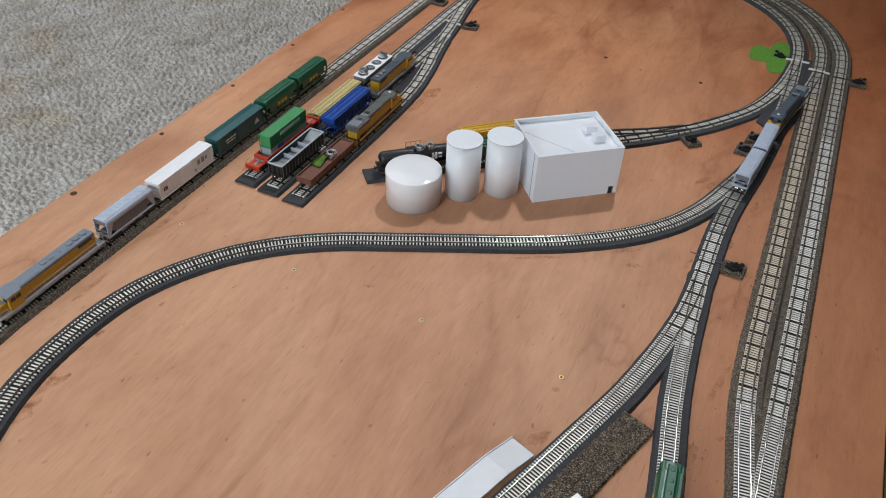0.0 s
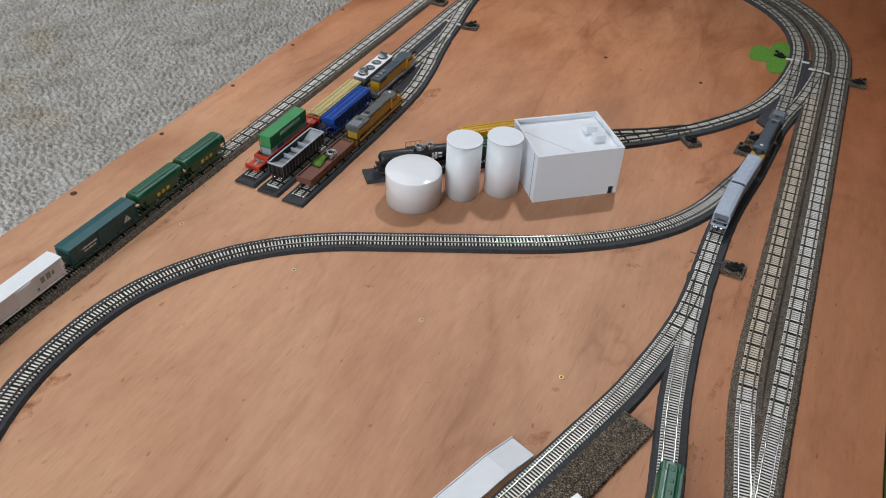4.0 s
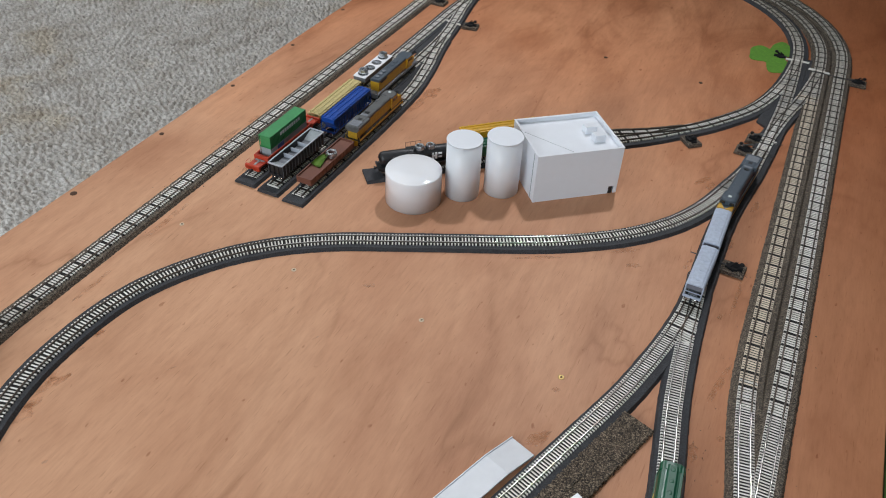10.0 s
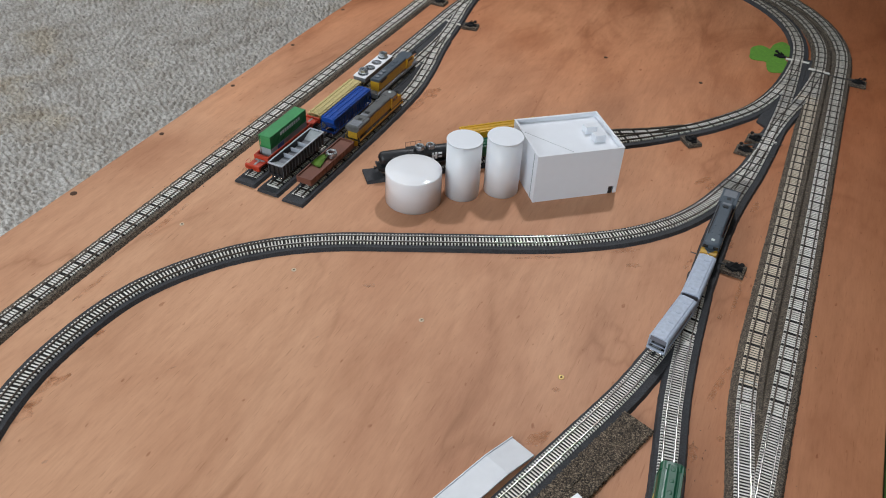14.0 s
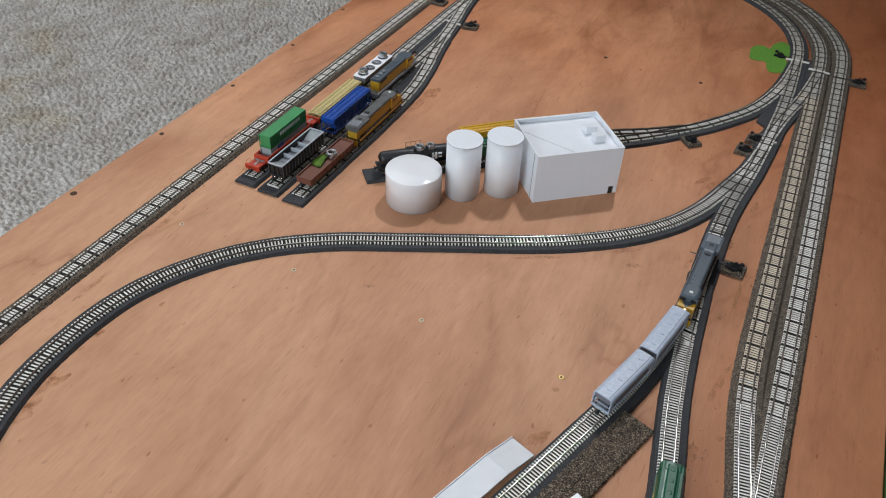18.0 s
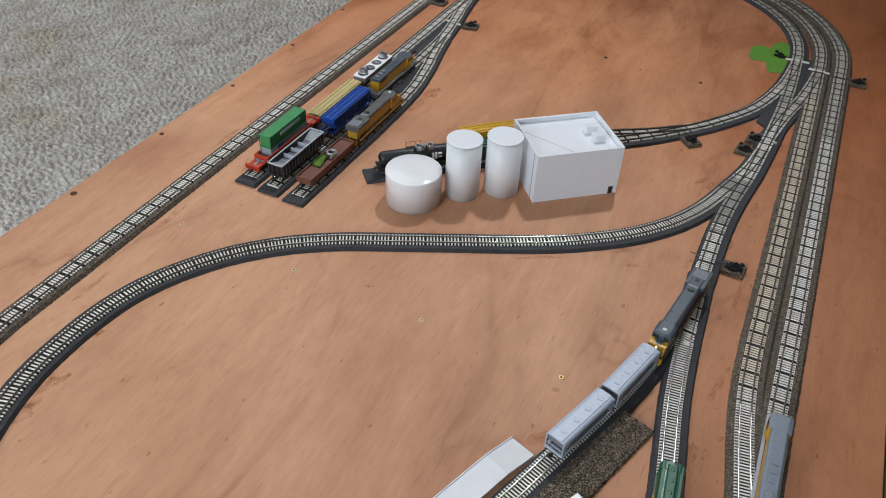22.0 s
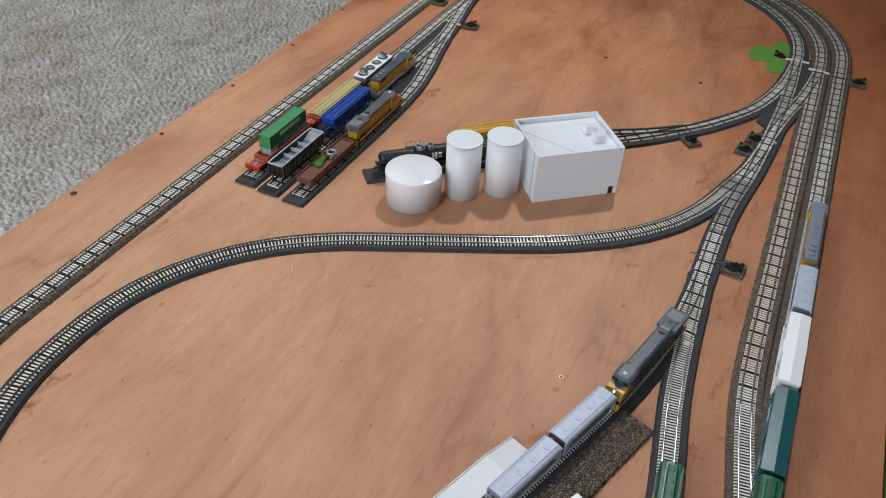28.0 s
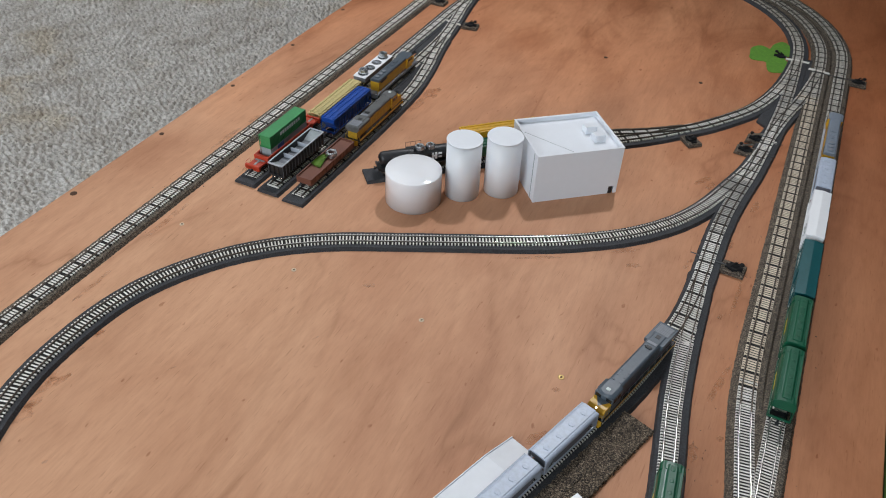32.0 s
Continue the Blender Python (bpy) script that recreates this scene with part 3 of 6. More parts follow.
def headblock(a, b, label="pale long tie under a turnout's points"):
    """A long pale tie that reaches past the rails to carry a throw."""
    a, b = Vector((*a, 0)), Vector((*b, 0))
    v = b - a
    bm = bmesh.new()
    box(bm, -v.length / 2, v.length / 2, -0.0016, 0.0016, BED - 0.0006, BED + TIE_H + 0.0001)
    ob = part("headblock_tie", bm, M_TIE, None, "", 0.0002)
    ob.matrix_basis = Matrix.Translation((a + b) / 2) @ Matrix.Rotation(math.atan2(v.y, v.x), 4, "Z")
    tagged(ob, label, "tie", "headblock ties")


def foam_fill(pts, label):
    """A flat piece of foam that fills the wedge between two tracks."""
    bm = bmesh.new()
    lo = [bm.verts.new((x, y, 0)) for x, y in pts]
    hi = [bm.verts.new((x, y, BED - 0.0012)) for x, y in pts]
    bm.faces.new(hi)
    bm.faces.new(lo[::-1])
    for i in range(len(pts)):
        j = (i + 1) % len(pts)
        bm.faces.new((lo[i], lo[j], hi[j], hi[i]))
    tagged(part("foam_sheet", bm, M_FOAM, None, ""), label, "foam")


all_tracks()
headblock((0.0090, 1.2869), (0.0440, 1.2890))
headblock((0.0450, 1.2690), (0.0760, 1.2660))
headblock((0.0060, 1.0160), (0.0300, 1.0150))
headblock((-0.5120, 1.1500), (-0.4840, 1.1440))
foam_fill([(0.026, 1.305), (0.0490, 1.305), (0.0500, 1.215), (0.0400, 1.140), (0.0330, 1.130), (0.0280, 1.180)], "charcoal foam wedge between ladder and main line")
foam_fill([(-0.0030, 1.068), (0.0085, 1.150), (0.0200, 1.140), (0.0180, 1.060), (0.0120, 1.055)], "charcoal foam offcut beside the turnouts")
foam_fill([(-0.520, 1.03), (-0.515, 1.19), (-0.502, 1.16), (-0.489, 1.02)], "charcoal foam wedge between two yard tracks")
foam_fill([(-0.486, 0.93), (-0.478, 1.03), (-0.458, 0.93), (-0.4640, 0.90), (-0.480, 0.90)], "charcoal foam wedge beside the yard locomotive")


# ---- rolling stock, 1:160; z = 0 at the rail head, y forwards ----
def truck_parts(car, y, axle=0.0055, side_mat=None, axles=2):
    """A bogie: side frames and bolster, with its wheels under it."""
    mat = side_mat or M_BLACK
    span = axle * (axles - 1)
    bm = bmesh.new()
    for s in (-1, 1):
        x = s * 0.0066
        prof = [(y - span - 0.0028, 0.0022), (y - span - 0.0028, 0.0040), (y - span * 0.4, 0.0047), (y + span * 0.4, 0.0047), (y + span + 0.0028, 0.0040), (y + span + 0.0028, 0.0022),
                (y + span * 0.55, 0.0024), (y + span * 0.3, 0.0012), (y - span * 0.3, 0.0012), (y - span * 0.55, 0.0024)]
        prism_x(bm, prof, x - 0.0006, x + 0.0006)
    box(bm, -0.0064, 0.0064, y - 0.0016, y + 0.0016, 0.0026, 0.0054)
    t = part("bogie", bm, mat, car)
    for k in range(axles):
        yy = y + (2 * k - (axles - 1)) * axle
        for s in (-1, 1):
            bm = bmesh.new()
            rod(bm, (s * 0.0040, yy, 0.0026), (s * 0.0054, yy, 0.0026), 0.0026, 16)
            rod(bm, (s * 0.0037, yy, 0.0026), (s * 0.0040, yy, 0.0026), 0.0031, 16)
            if s > 0:
                rod(bm, (-0.0038, yy, 0.0026), (0.0038, yy, 0.0026), 0.0007, 8)
            part("wheel", bm, M_RAIL, t)


def coupler_parts(car, half):
    for s in (-1, 1):
        bm = bmesh.new()
        box(bm, -0.0009, 0.0009, min(s * (half - 0.003), s * (half + 0.0030)), max(s * (half - 0.003), s * (half + 0.0030)), 0.0042, 0.0058)
        box(bm, -0.0018, 0.0012, min(s * (half + 0.0026), s * (half + 0.0046)), max(s * (half + 0.0026), s * (half + 0.0046)), 0.0038, 0.0062)
        part("coupler", bm, M_BLACK, car)


def ladder(car, x, y, z0, z1, mat, along="y"):
    bm = bmesh.new()
    w = 0.0028
    for a in (0, w):
        p = (x, y + a) if along == "y" else (x + a, y)
        rod(bm, (*p, z0), (*p, z1), 0.00022, 5)
    n = int((z1 - z0) / 0.0026)
    for i in range(n + 1):
        z = z0 + 0.0008 + i * 0.0026
        q = (x, y + w) if along == "y" else (x + w, y)
        rod(bm, (x, y, z), (*q, z), 0.0002, 5)
    part("ladder", bm, mat, car)


def covered_hopper(m, label, body, half=0.035, group="", top=0.0262):
    """Flat-roofed covered hopper with open ends, four hatches on a raised roof and three bays."""
    car = empty("covered_hopper", m, label, "railway car", group)
    w, zb, z1 = 0.0090, 0.0130, top
    bm = bmesh.new()
    prof = [(-half + 0.0015, z1 - 0.006), (-half + 0.0015, z1), (half - 0.0015, z1), (half - 0.0015, z1 - 0.006), (half - 0.0125, zb - 0.002), (half - 0.0165, 0.0075), (-half + 0.0165, 0.0075), (-half + 0.0125, zb - 0.002)]
    prism_x(bm, prof, -w + 0.0006, w - 0.0006)
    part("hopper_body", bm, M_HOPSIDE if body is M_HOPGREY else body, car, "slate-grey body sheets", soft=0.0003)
    for s in (-1, 1):
        bm = bmesh.new()
        prism_y(bm, [(s * (w - 0.0012), z1 - 0.0048), (s * (w - 0.0004), z1 - 0.0048), (s * (w + 0.0002), z1 - 0.0034), (s * (w + 0.0002), z1 - 0.0012), (s * (w - 0.0012), z1 + 0.0004)], -half + 0.0010, half - 0.0010)
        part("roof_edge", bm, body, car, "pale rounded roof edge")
        for t in (-1, 1):
            bm = bmesh.new()
            prism_x(bm, [(t * (half - 0.0012), z1 - 0.0044), (t * (half - 0.0012), 0.0086), (t * (half - 0.0030), 0.0086), (t * (half - 0.0095), z1 - 0.0044)], *sorted((s * (w - 0.0008), s * (w - 0.0002))))
            part("corner_gusset", bm, body, car, "pale triangular corner plate")
        bm = bmesh.new()
        box(bm, min(s * (w - 0.0011), s * (w + 0.0002)), max(s * (w - 0.0011), s * (w + 0.0002)), -half, half, 0.0066, 0.0088)
        part("side_sill", bm, body, car, soft=0.0002)
        bm = bmesh.new()
        box(bm, s * w * 0.80 - 0.0003, s * w * 0.80 + 0.0003, -half + 0.001, half - 0.001, z1 + 0.0002, z1 + 0.0013)
        part("roof_rail", bm, body, car, soft=0.0002)
    bm = bmesh.new()
    prism_y(bm, [(-w, z1), (w, z1), (w - 0.001, z1 + 0.0009), (0.0056, z1 + 0.0012), (0.0056, z1 + 0.0018), (-0.0056, z1 + 0.0018), (-0.0056, z1 + 0.0012), (-w + 0.001, z1 + 0.0009)], -half + 0.0006, half - 0.0006)
    part("roof", bm, body, car, soft=0.00025)
    for k in range(4):
        y = (k - 1.5) * half * 0.47
        bm = bmesh.new()
        lathe(bm, [(0.0023, z1 + 0.0016), (0.0023, z1 + 0.0021), (0.0019, z1 + 0.0023)], 20, 0.0, y)
        box(bm, -0.0030, -0.0018, y - 0.0014, y + 0.0014, z1 + 0.0016, z1 + 0.0023)
        part("hatch", bm, body, car)
    for k in range(3):
        y = (k - 1) * 0.0148
        bm = bmesh.new()
        prism_x(bm, [(y - 0.0070, 0.0095), (y + 0.0070, 0.0095), (y + 0.0022, 0.0024), (y - 0.0022, 0.0024)], -0.0062, 0.0062)
        part("hopper_bay", bm, body, car, soft=0.0002)
    for s in (-1, 1):
        bm = bmesh.new()
        ye = s * (half - 0.0006)
        box(bm, -w, w, ye - 0.0006, ye + 0.0006, 0.0066, 0.0094)
        box(bm, -w, w, ye - 0.0005, ye + 0.0005, 0.0136, 0.0142)
        for x in (-w + 0.0005, w - 0.0005):
            box(bm, x - 0.0005, x + 0.0005, ye - 0.0005, ye + 0.0005, 0.0090, z1)
        part("end_frame", bm, body, car)
        bm = bmesh.new()
        box(bm, -0.0045, 0.0045, min(s * (half - 0.011), s * (half - 0.002)), max(s * (half - 0.011), s * (half - 0.002)), 0.0094, 0.0102)
        part("end_platform", bm, M_MIDGREY, car)
    bm = bmesh.new()
    for k in range(3):
        box(bm, 0.0088, 0.0094, -0.022 + k * 0.0040, -0.0188 + k * 0.0040, 0.0185, 0.0215)
    part("marking", bm, M_MARK_D, car, "dark grey reporting marks")
    truck_parts(car, half - 0.010)
    truck_parts(car, -half + 0.010)
    coupler_parts(car, half)
    return car


def round_hopper(m, label, body, half=0.0355, group="", mark=None):
    """Rounded centre-flow hopper with a long roof trough."""
    car = empty("covered_hopper", m, label, "railway car", group)
    w, z1 = 0.0098, 0.0300
    bm = bmesh.new()
    prof = []
    for a in range(-30, 211, 20):
        c, s = math.cos(radians(a)), math.sin(radians(a))
        prof.append((w * (abs(c) ** 0.55) * (1 if c > 0 else -1), 0.0185 + (0.0108 if s > 0 else 0.0115) * (abs(s) ** 0.7) * (1 if s > 0 else -1)))
    prism_y(bm, prof, -half + 0.0085, half - 0.0085)
    prism_y(bm, [(x, z * 0.6 + 0.0118) for x, z in prof], -half + 0.0005, -half + 0.0086)
    prism_y(bm, [(x, z * 0.6 + 0.0118) for x, z in prof], half - 0.0086, half - 0.0005)
    part("hopper_body", bm, body, car, soft=0.0004)
    bm = bmesh.new()
    prism_y(bm, [(-0.0046, z1 - 0.0012), (0.0046, z1 - 0.0012), (0.0030, z1 + 0.0002), (-0.0030, z1 + 0.0002)], -half + 0.004, half - 0.004)
    part("roof_trough", bm, body, car, soft=0.0003)
    for k in range(6):
        y = (k - 2.5) * 0.0108
        bm = bmesh.new()
        lathe(bm, [(0.0021, z1), (0.0020, z1 + 0.00022), (0.0012, z1 + 0.00026)], 16, 0, y)
        part("hatch", bm, body, car)
    for s in (-1, 1):
        bm = bmesh.new()
        box(bm, s * 0.0068 - 0.0012, s * 0.0068 + 0.0012, -half + 0.002, half - 0.002, z1 - 0.0020, z1 - 0.0014)
        part("roofwalk", bm, body, car)
        bm = bmesh.new()
        box(bm, s * 0.0094 - 0.0005, s * 0.0094 + 0.0005, -half, half, 0.0062, 0.0082)
        part("side_sill", bm, body, car, soft=0.0002)
        bm = bmesh.new()
        ye = s * (half - 0.0005)
        box(bm, -0.0096, 0.0096, ye - 0.0005, ye + 0.0005, 0.0062, 0.0086)
        for x in (-0.0090, 0.0090):
            box(bm, x - 0.0004, x + 0.0004, ye - 0.0004, ye + 0.0004, 0.0080, z1 - 0.006)
        part("end_frame", bm, body, car)
        ladder(car, s * 0.0101, s * half - (0.0034 if s > 0 else -0.0006), 0.007, 0.024, body)
    for k in range(3):
        y = (k - 1) * 0.0150
        bm = bmesh.new()
        prism_x(bm, [(y - 0.0070, 0.0095), (y + 0.0070, 0.0095), (y + 0.0022, 0.0022), (y - 0.0022, 0.0022)], -0.0060, 0.0060)
        part("hopper_bay", bm, body, car, soft=0.0002)
    for s in (-1, 1):
        for k in range(3):
            bm = bmesh.new()
            y = -0.008 + k * 0.0075
            box(bm, s * 0.00982 - 0.0002, s * 0.00982 + 0.0002, y - 0.0020, y + 0.0026, 0.0138, 0.0178)
            part("marking", bm, mark or M_MARK_Y, car, "yellow block marking")
    truck_parts(car, half - 0.0095)
    truck_parts(car, -half + 0.0095)
    coupler_parts(car, half)
    return car


def boxcar(m, label, body, half=0.047, marks="white", roof=None, height=0.0275, group="", ribs=14):
    """A ribbed boxcar with a panelled roof, a sliding door on each side and corrugated ends."""
    car = empty("boxcar", m, label, "railway car", group)
    w, z0, z1 = 0.0095, 0.0060, height
    bm = bmesh.new()
    box(bm, -w + 0.0004, w - 0.0004, -half + 0.0006, half - 0.0006, z0 + 0.001, z1 - 0.0012)
    part("car_body", bm, body, car, soft=0.0003)
    bm = bmesh.new()
    prism_y(bm, [(-w, z1 - 0.0016), (w, z1 - 0.0016), (w, z1 - 0.0008), (0.0, z1 + 0.0006), (-w, z1 - 0.0008)], -half, half)
    part("roof", bm, roof or body, car)
    n = 13
    for k in range(n if marks == "white" else 0):
        y = -half + (k + 0.5) * 2 * half / n
        bm = bmesh.new()
        for s in (-1, 1):
            prism_y(bm, [(s * w * 0.98, z1 - 0.0007), (s * 0.0012, z1 + 0.0005), (s * 0.0012, z1 + 0.00053), (s * w * 0.98, z1 - 0.00064)], y - 0.0003, y + 0.0003)
        part("roof_rib", bm, roof or body, car)
    for s in (-1, 1):
        for k in range(ribs):
            y = -half + 0.002 + k * (2 * half - 0.004) / (ribs - 1)
            if abs(y) < 0.0095:
                continue
            bm = bmesh.new()
            box(bm, s * w - 0.0005, s * w - 0.00015, y - 0.0003, y + 0.0003, z0 + 0.0015, z1 - 0.0016)
            part("side_rib", bm, body, car)
        bm = bmesh.new()
        box(bm, s * w - 0.0004, s * w + 0.0005, -0.0090, 0.0090, z0 + 0.0010, z1 - 0.0022)
        door = part("sliding_door", bm, body, car)
        for k in range(5):
            z = z0 + 0.003 + k * 0.0038
            bm = bmesh.new()
            box(bm, *sorted((s * (w + 0.0004), s * (w + 0.0007))), -0.0084, 0.0084, z, z + 0.0005)
            part("door_rib", bm, body, door)
        bm = bmesh.new()
        box(bm, s * w - 0.0008, s * w, -half, half, z0 - 0.0004, z0 + 0.0014)
        part("side_sill", bm, body, car, soft=0.0002)
        bm = bmesh.new()
        for k in range(6):
            z = z0 + 0.0026 + k * 0.0034
            ye = s * (half - 0.0002)
            box(bm, -w + 0.0008, w - 0.0008, ye - 0.0006, ye + 0.0005, z, z + 0.0014)
        part("end_corrugation", bm, body, car, soft=0.0003)
        ladder(car, s * (w + 0.0005), s * half - (0.0034 if s > 0 else -0.0006), z0, z1 - 0.004, body)
        x = s * (w + 0.00025)
        if marks == "white":
            for a, b, c, d, mt in ((-0.040, -0.034, 0.0140, 0.0185, M_MARK_R), (0.018, 0.0225, 0.0150, 0.0215, M_CONTGREY), (0.024, 0.0300, 0.0150, 0.0215, M_CONTGREY), (0.0315, 0.0345, 0.0160, 0.0205, M_CONTGREY), (0.012, 0.0145, 0.010, 0.0130, M_CONTGREY)):
                bm = bmesh.new()
                y0, y1 = (a, b) if s > 0 else (-b, -a)
                box(bm, x - 0.0002, x + 0.00015, y0, y1, c, d)
                part("marking", bm, mt, car)
        elif marks == "teal":
            for a, b, c, d in ((-0.032, -0.012, 0.0175, 0.0195), (-0.030, -0.014, 0.0140, 0.0155)):
                bm = bmesh.new()
                box(bm, x - 0.0002, x + 0.00015, *sorted((s * a, s * b)), c, d)
                part("marking", bm, M_MARK_W, car, "pale lettering bar")
            bm = bmesh.new()
            prism_x(bm, [(s * 0.026, 0.0125), (s * 0.036, 0.0125), (s * 0.031, 0.0205)], x - 0.0002, x + 0.00015)
            part("marking", bm, M_MARK_W, car, "pale triangular emblem")
    bm = bmesh.new()
    box(bm, -0.0016, 0.0016, -half + 0.004, half - 0.004, 0.0035, z0 + 0.001)
    box(bm, -0.0070, 0.0070, -0.006, 0.006, 0.0035, z0 + 0.001)
    part("underframe", bm, M_BLACK, car)
    truck_parts(car, half - 0.012)
    truck_parts(car, -half + 0.012)
    coupler_parts(car, half)
    return car


def handrail(loco, x, ys, z0, z1, mat):
    bm = bmesh.new()
    for y in ys:
        rod(bm, (x, y, z0), (x, y, z1), 0.00022, 5)
    rod(bm, (x, ys[0], z1), (x, ys[-1], z1), 0.00022, 5)
    part("handrail", bm, mat, loco)


def locomotive(m, label, style="emd", roof=None, half=0.0600, lit=False, rails=None, flank=None, sill=None):
    """A hood diesel: frame, fuel tank, six-wheel bogies, hood, cab, nose, fans or radiator wings."""
    roof = roof or M_GREYROOF
    rails = rails or M_LTGREY
    flank = flank or M_YELLOW
    sill = sill or M_LTGREY
    loco = empty("diesel_locomotive", m, label, "locomotive")
    ge = style == "ge"
    z0, z1 = 0.0088, 0.0262
    bm = bmesh.new()
    box(bm, -0.0094, 0.0094, -half, half, 0.0070, z0)
    part("walkway", bm, M_BLACK if ge else sill, loco, "dark walkway" if ge else "", soft=0.0003)
    for s in (-1, 1):
        bm = bmesh.new()
        box(bm, s * 0.0092 - 0.0003, s * 0.0092 + 0.0004, -half + 0.006, half - 0.006, 0.0056, 0.0082)
        part("side_sill", bm, M_YELLOW if ge else sill, loco)
        bm = bmesh.new()
        ye = s * half
        box(bm, -0.0092, 0.0092, ye - 0.0008, ye + 0.0006, 0.0030, 0.0088)
        prism_y(bm, [(-0.0080, 0.0012), (0.0080, 0.0012), (0.0088, 0.0032), (-0.0088, 0.0032)], ye - 0.0005, ye + 0.0010)
        part("pilot", bm, M_YELLOW if ge else sill, loco, soft=0.0002)
    cab0, cab1 = half - 0.0300, half - 0.0140
    tail = -half + (0.0030 if ge else 0.0080)
    hood = 0.0066 if ge else 0.0068
    bm = bmesh.new()
    prism_y(bm, [(-hood, z0), (hood, z0), (hood, z1 - 0.0040), (-hood, z1 - 0.0040)], tail, cab0 + 0.0004)
    part("hood", bm, flank, loco, "", 0.0003)
    bm = bmesh.new()
    prism_y(bm, [(-hood - 0.0001, z1 - 0.0041), (hood + 0.0001, z1 - 0.0041), (hood + 0.0001, z1 - 0.0012), (hood - 0.0016, z1), (-hood + 0.0016, z1), (-hood - 0.0001, z1 - 0.0012)], tail - 0.0001, cab0)
    part("hood_roof", bm, roof, loco, "grey roof", 0.0003)
    for s in (-1, 1):
        for k in range(9):
            y = tail + 0.004 + k * 0.0070
            bm = bmesh.new()
            box(bm, s * hood - 0.0002, s * hood + 0.0002, y, y + 0.0055, z0 + 0.0012, z1 - 0.0062)
            part("hood_door", bm, flank, loco)
        bm = bmesh.new()
        box(bm, s * (hood + 0.0001) - 0.0003, s * (hood + 0.0001) + 0.0003, tail + 0.004, tail + 0.022, z1 - 0.0068, z1 - 0.0036)
        part("radiator_grille", bm, M_BLACK if not ge else roof, loco)
        bm = bmesh.new()
        box(bm, s * (hood + 0.0001) - 0.0003, s * (hood + 0.0001) + 0.0003, tail, cab0, z0 + 0.0006, z0 + 0.0010)
        part("stripe", bm, M_MARK_R, loco, "thin red stripe")
    bm = bmesh.new()
    wide = 0.0088 if ge else 0.0092
    box(bm, -wide, wide, cab0, cab1, z0, z1 - 0.0022)
    part("cab", bm, flank, loco, "", 0.0003)
    bm = bmesh.new()
    if ge:
        # a domed roof with a rounded brow over the windscreens
        rings = []
        for z, k in ((z1 - 0.0024, 1.0), (z1 - 0.0013, 1.0), (z1 - 0.0004, 0.86), (z1 + 0.0003, 0.62)):
            brow = [(k * wide * math.cos(radians(a)), cab1 - 0.0040 + (0.0056 * k) * math.sin(radians(a))) for a in range(0, 181, 20)]
            rings.append([bm.verts.new((x, y, z)) for x, y in [(k * wide, cab0 - 0.0004)] + brow + [(-k * wide, cab0 - 0.0004)]])
        for lo, hi in zip(rings, rings[1:]):
            for i in range(len(lo)):
                j = (i + 1) % len(lo)
                bm.faces.new((lo[i], lo[j], hi[j], hi[i]))
        bm.faces.new(rings[0][::-1])
        bm.faces.new(rings[-1])
    else:
        prism_y(bm, [(-wide, z1 - 0.0023), (wide, z1 - 0.0023), (wide, z1 - 0.0014), (0.0055, z1 + 0.0002), (-0.0055, z1 + 0.0002), (-wide, z1 - 0.0014)], cab0 - 0.0004, cab1 + 0.0010)
    part("cab_roof", bm, roof, loco, "", 0.0003 if not ge else 0.0)
    for s in (-1, 1):
        for a in (cab0 + 0.0025, cab0 + 0.0088):
            bm = bmesh.new()
            box(bm, s * wide - 0.0003, s * wide + 0.00015, a, a + 0.0048, z1 - 0.0080, z1 - 0.0040)
            part("cab_window", bm, M_GLASS, loco)
        bm = bmesh.new()
        box(bm, s * 0.0052 - 0.0026, s * 0.0052 + 0.0026, cab1 - 0.0003, cab1 + 0.00025, z1 - 0.0072, z1 - 0.0036)
        part("windscreen", bm, M_GLASS, loco)
    bm = bmesh.new()
    nz = z1 - 0.0080
    prism_x(bm, [(cab1 - 0.0002, z0), (half - 0.0030, z0), (half - 0.0030, nz - 0.0026), (half - 0.0052, nz), (cab1 - 0.0002, nz + 0.0006)], -(0.0084 if ge else 0.0062), 0.0084 if ge else 0.0062)
    part("nose", bm, M_YELLOW, loco, "yellow nose", 0.0004)
    bm = bmesh.new()
    a, b, c = (-0.0060, cab1), (0.0060, cab1), (0.0, half - 0.0056)
    lo = [bm.verts.new((x, y, nz - 0.0002)) for x, y in (a, b, c)]
    hi = [bm.verts.new((x, y, nz + 0.0007 * (half - 0.0052 - y) / (half - 0.0052 - cab1) + 0.0003)) for x, y in (a, b, c)]
    bm.faces.new(hi)
    bm.faces.new(lo[::-1])
    for i in range(3):
        bm.faces.new((lo[i], lo[(i + 1) % 3], hi[(i + 1) % 3], hi[i]))
    part("anti_glare_panel", bm, roof, loco, "dark anti-glare wedge")
    bm = bmesh.new()
    if lit:
        lathe(bm, [(0.0010, -0.0004), (0.0010, 0.0003), (0.0007, 0.0007), (0.0002, 0.0008)], 12)
        bmesh.ops.rotate(bm, verts=bm.verts, matrix=Matrix.Rotation(radians(-50), 3, "X"))
        bmesh.ops.translate(bm, verts=bm.verts, vec=(0, half - 0.0040, nz - 0.0012))
        part("headlight", bm, M_LAMP, loco, "lit headlight")
    else:
        box(bm, -0.0014, 0.0014, cab1 + 0.0002, cab1 + 0.0010, z1 - 0.0030, z1 - 0.0012)
        part("headlight", bm, M_LTGREY, loco)
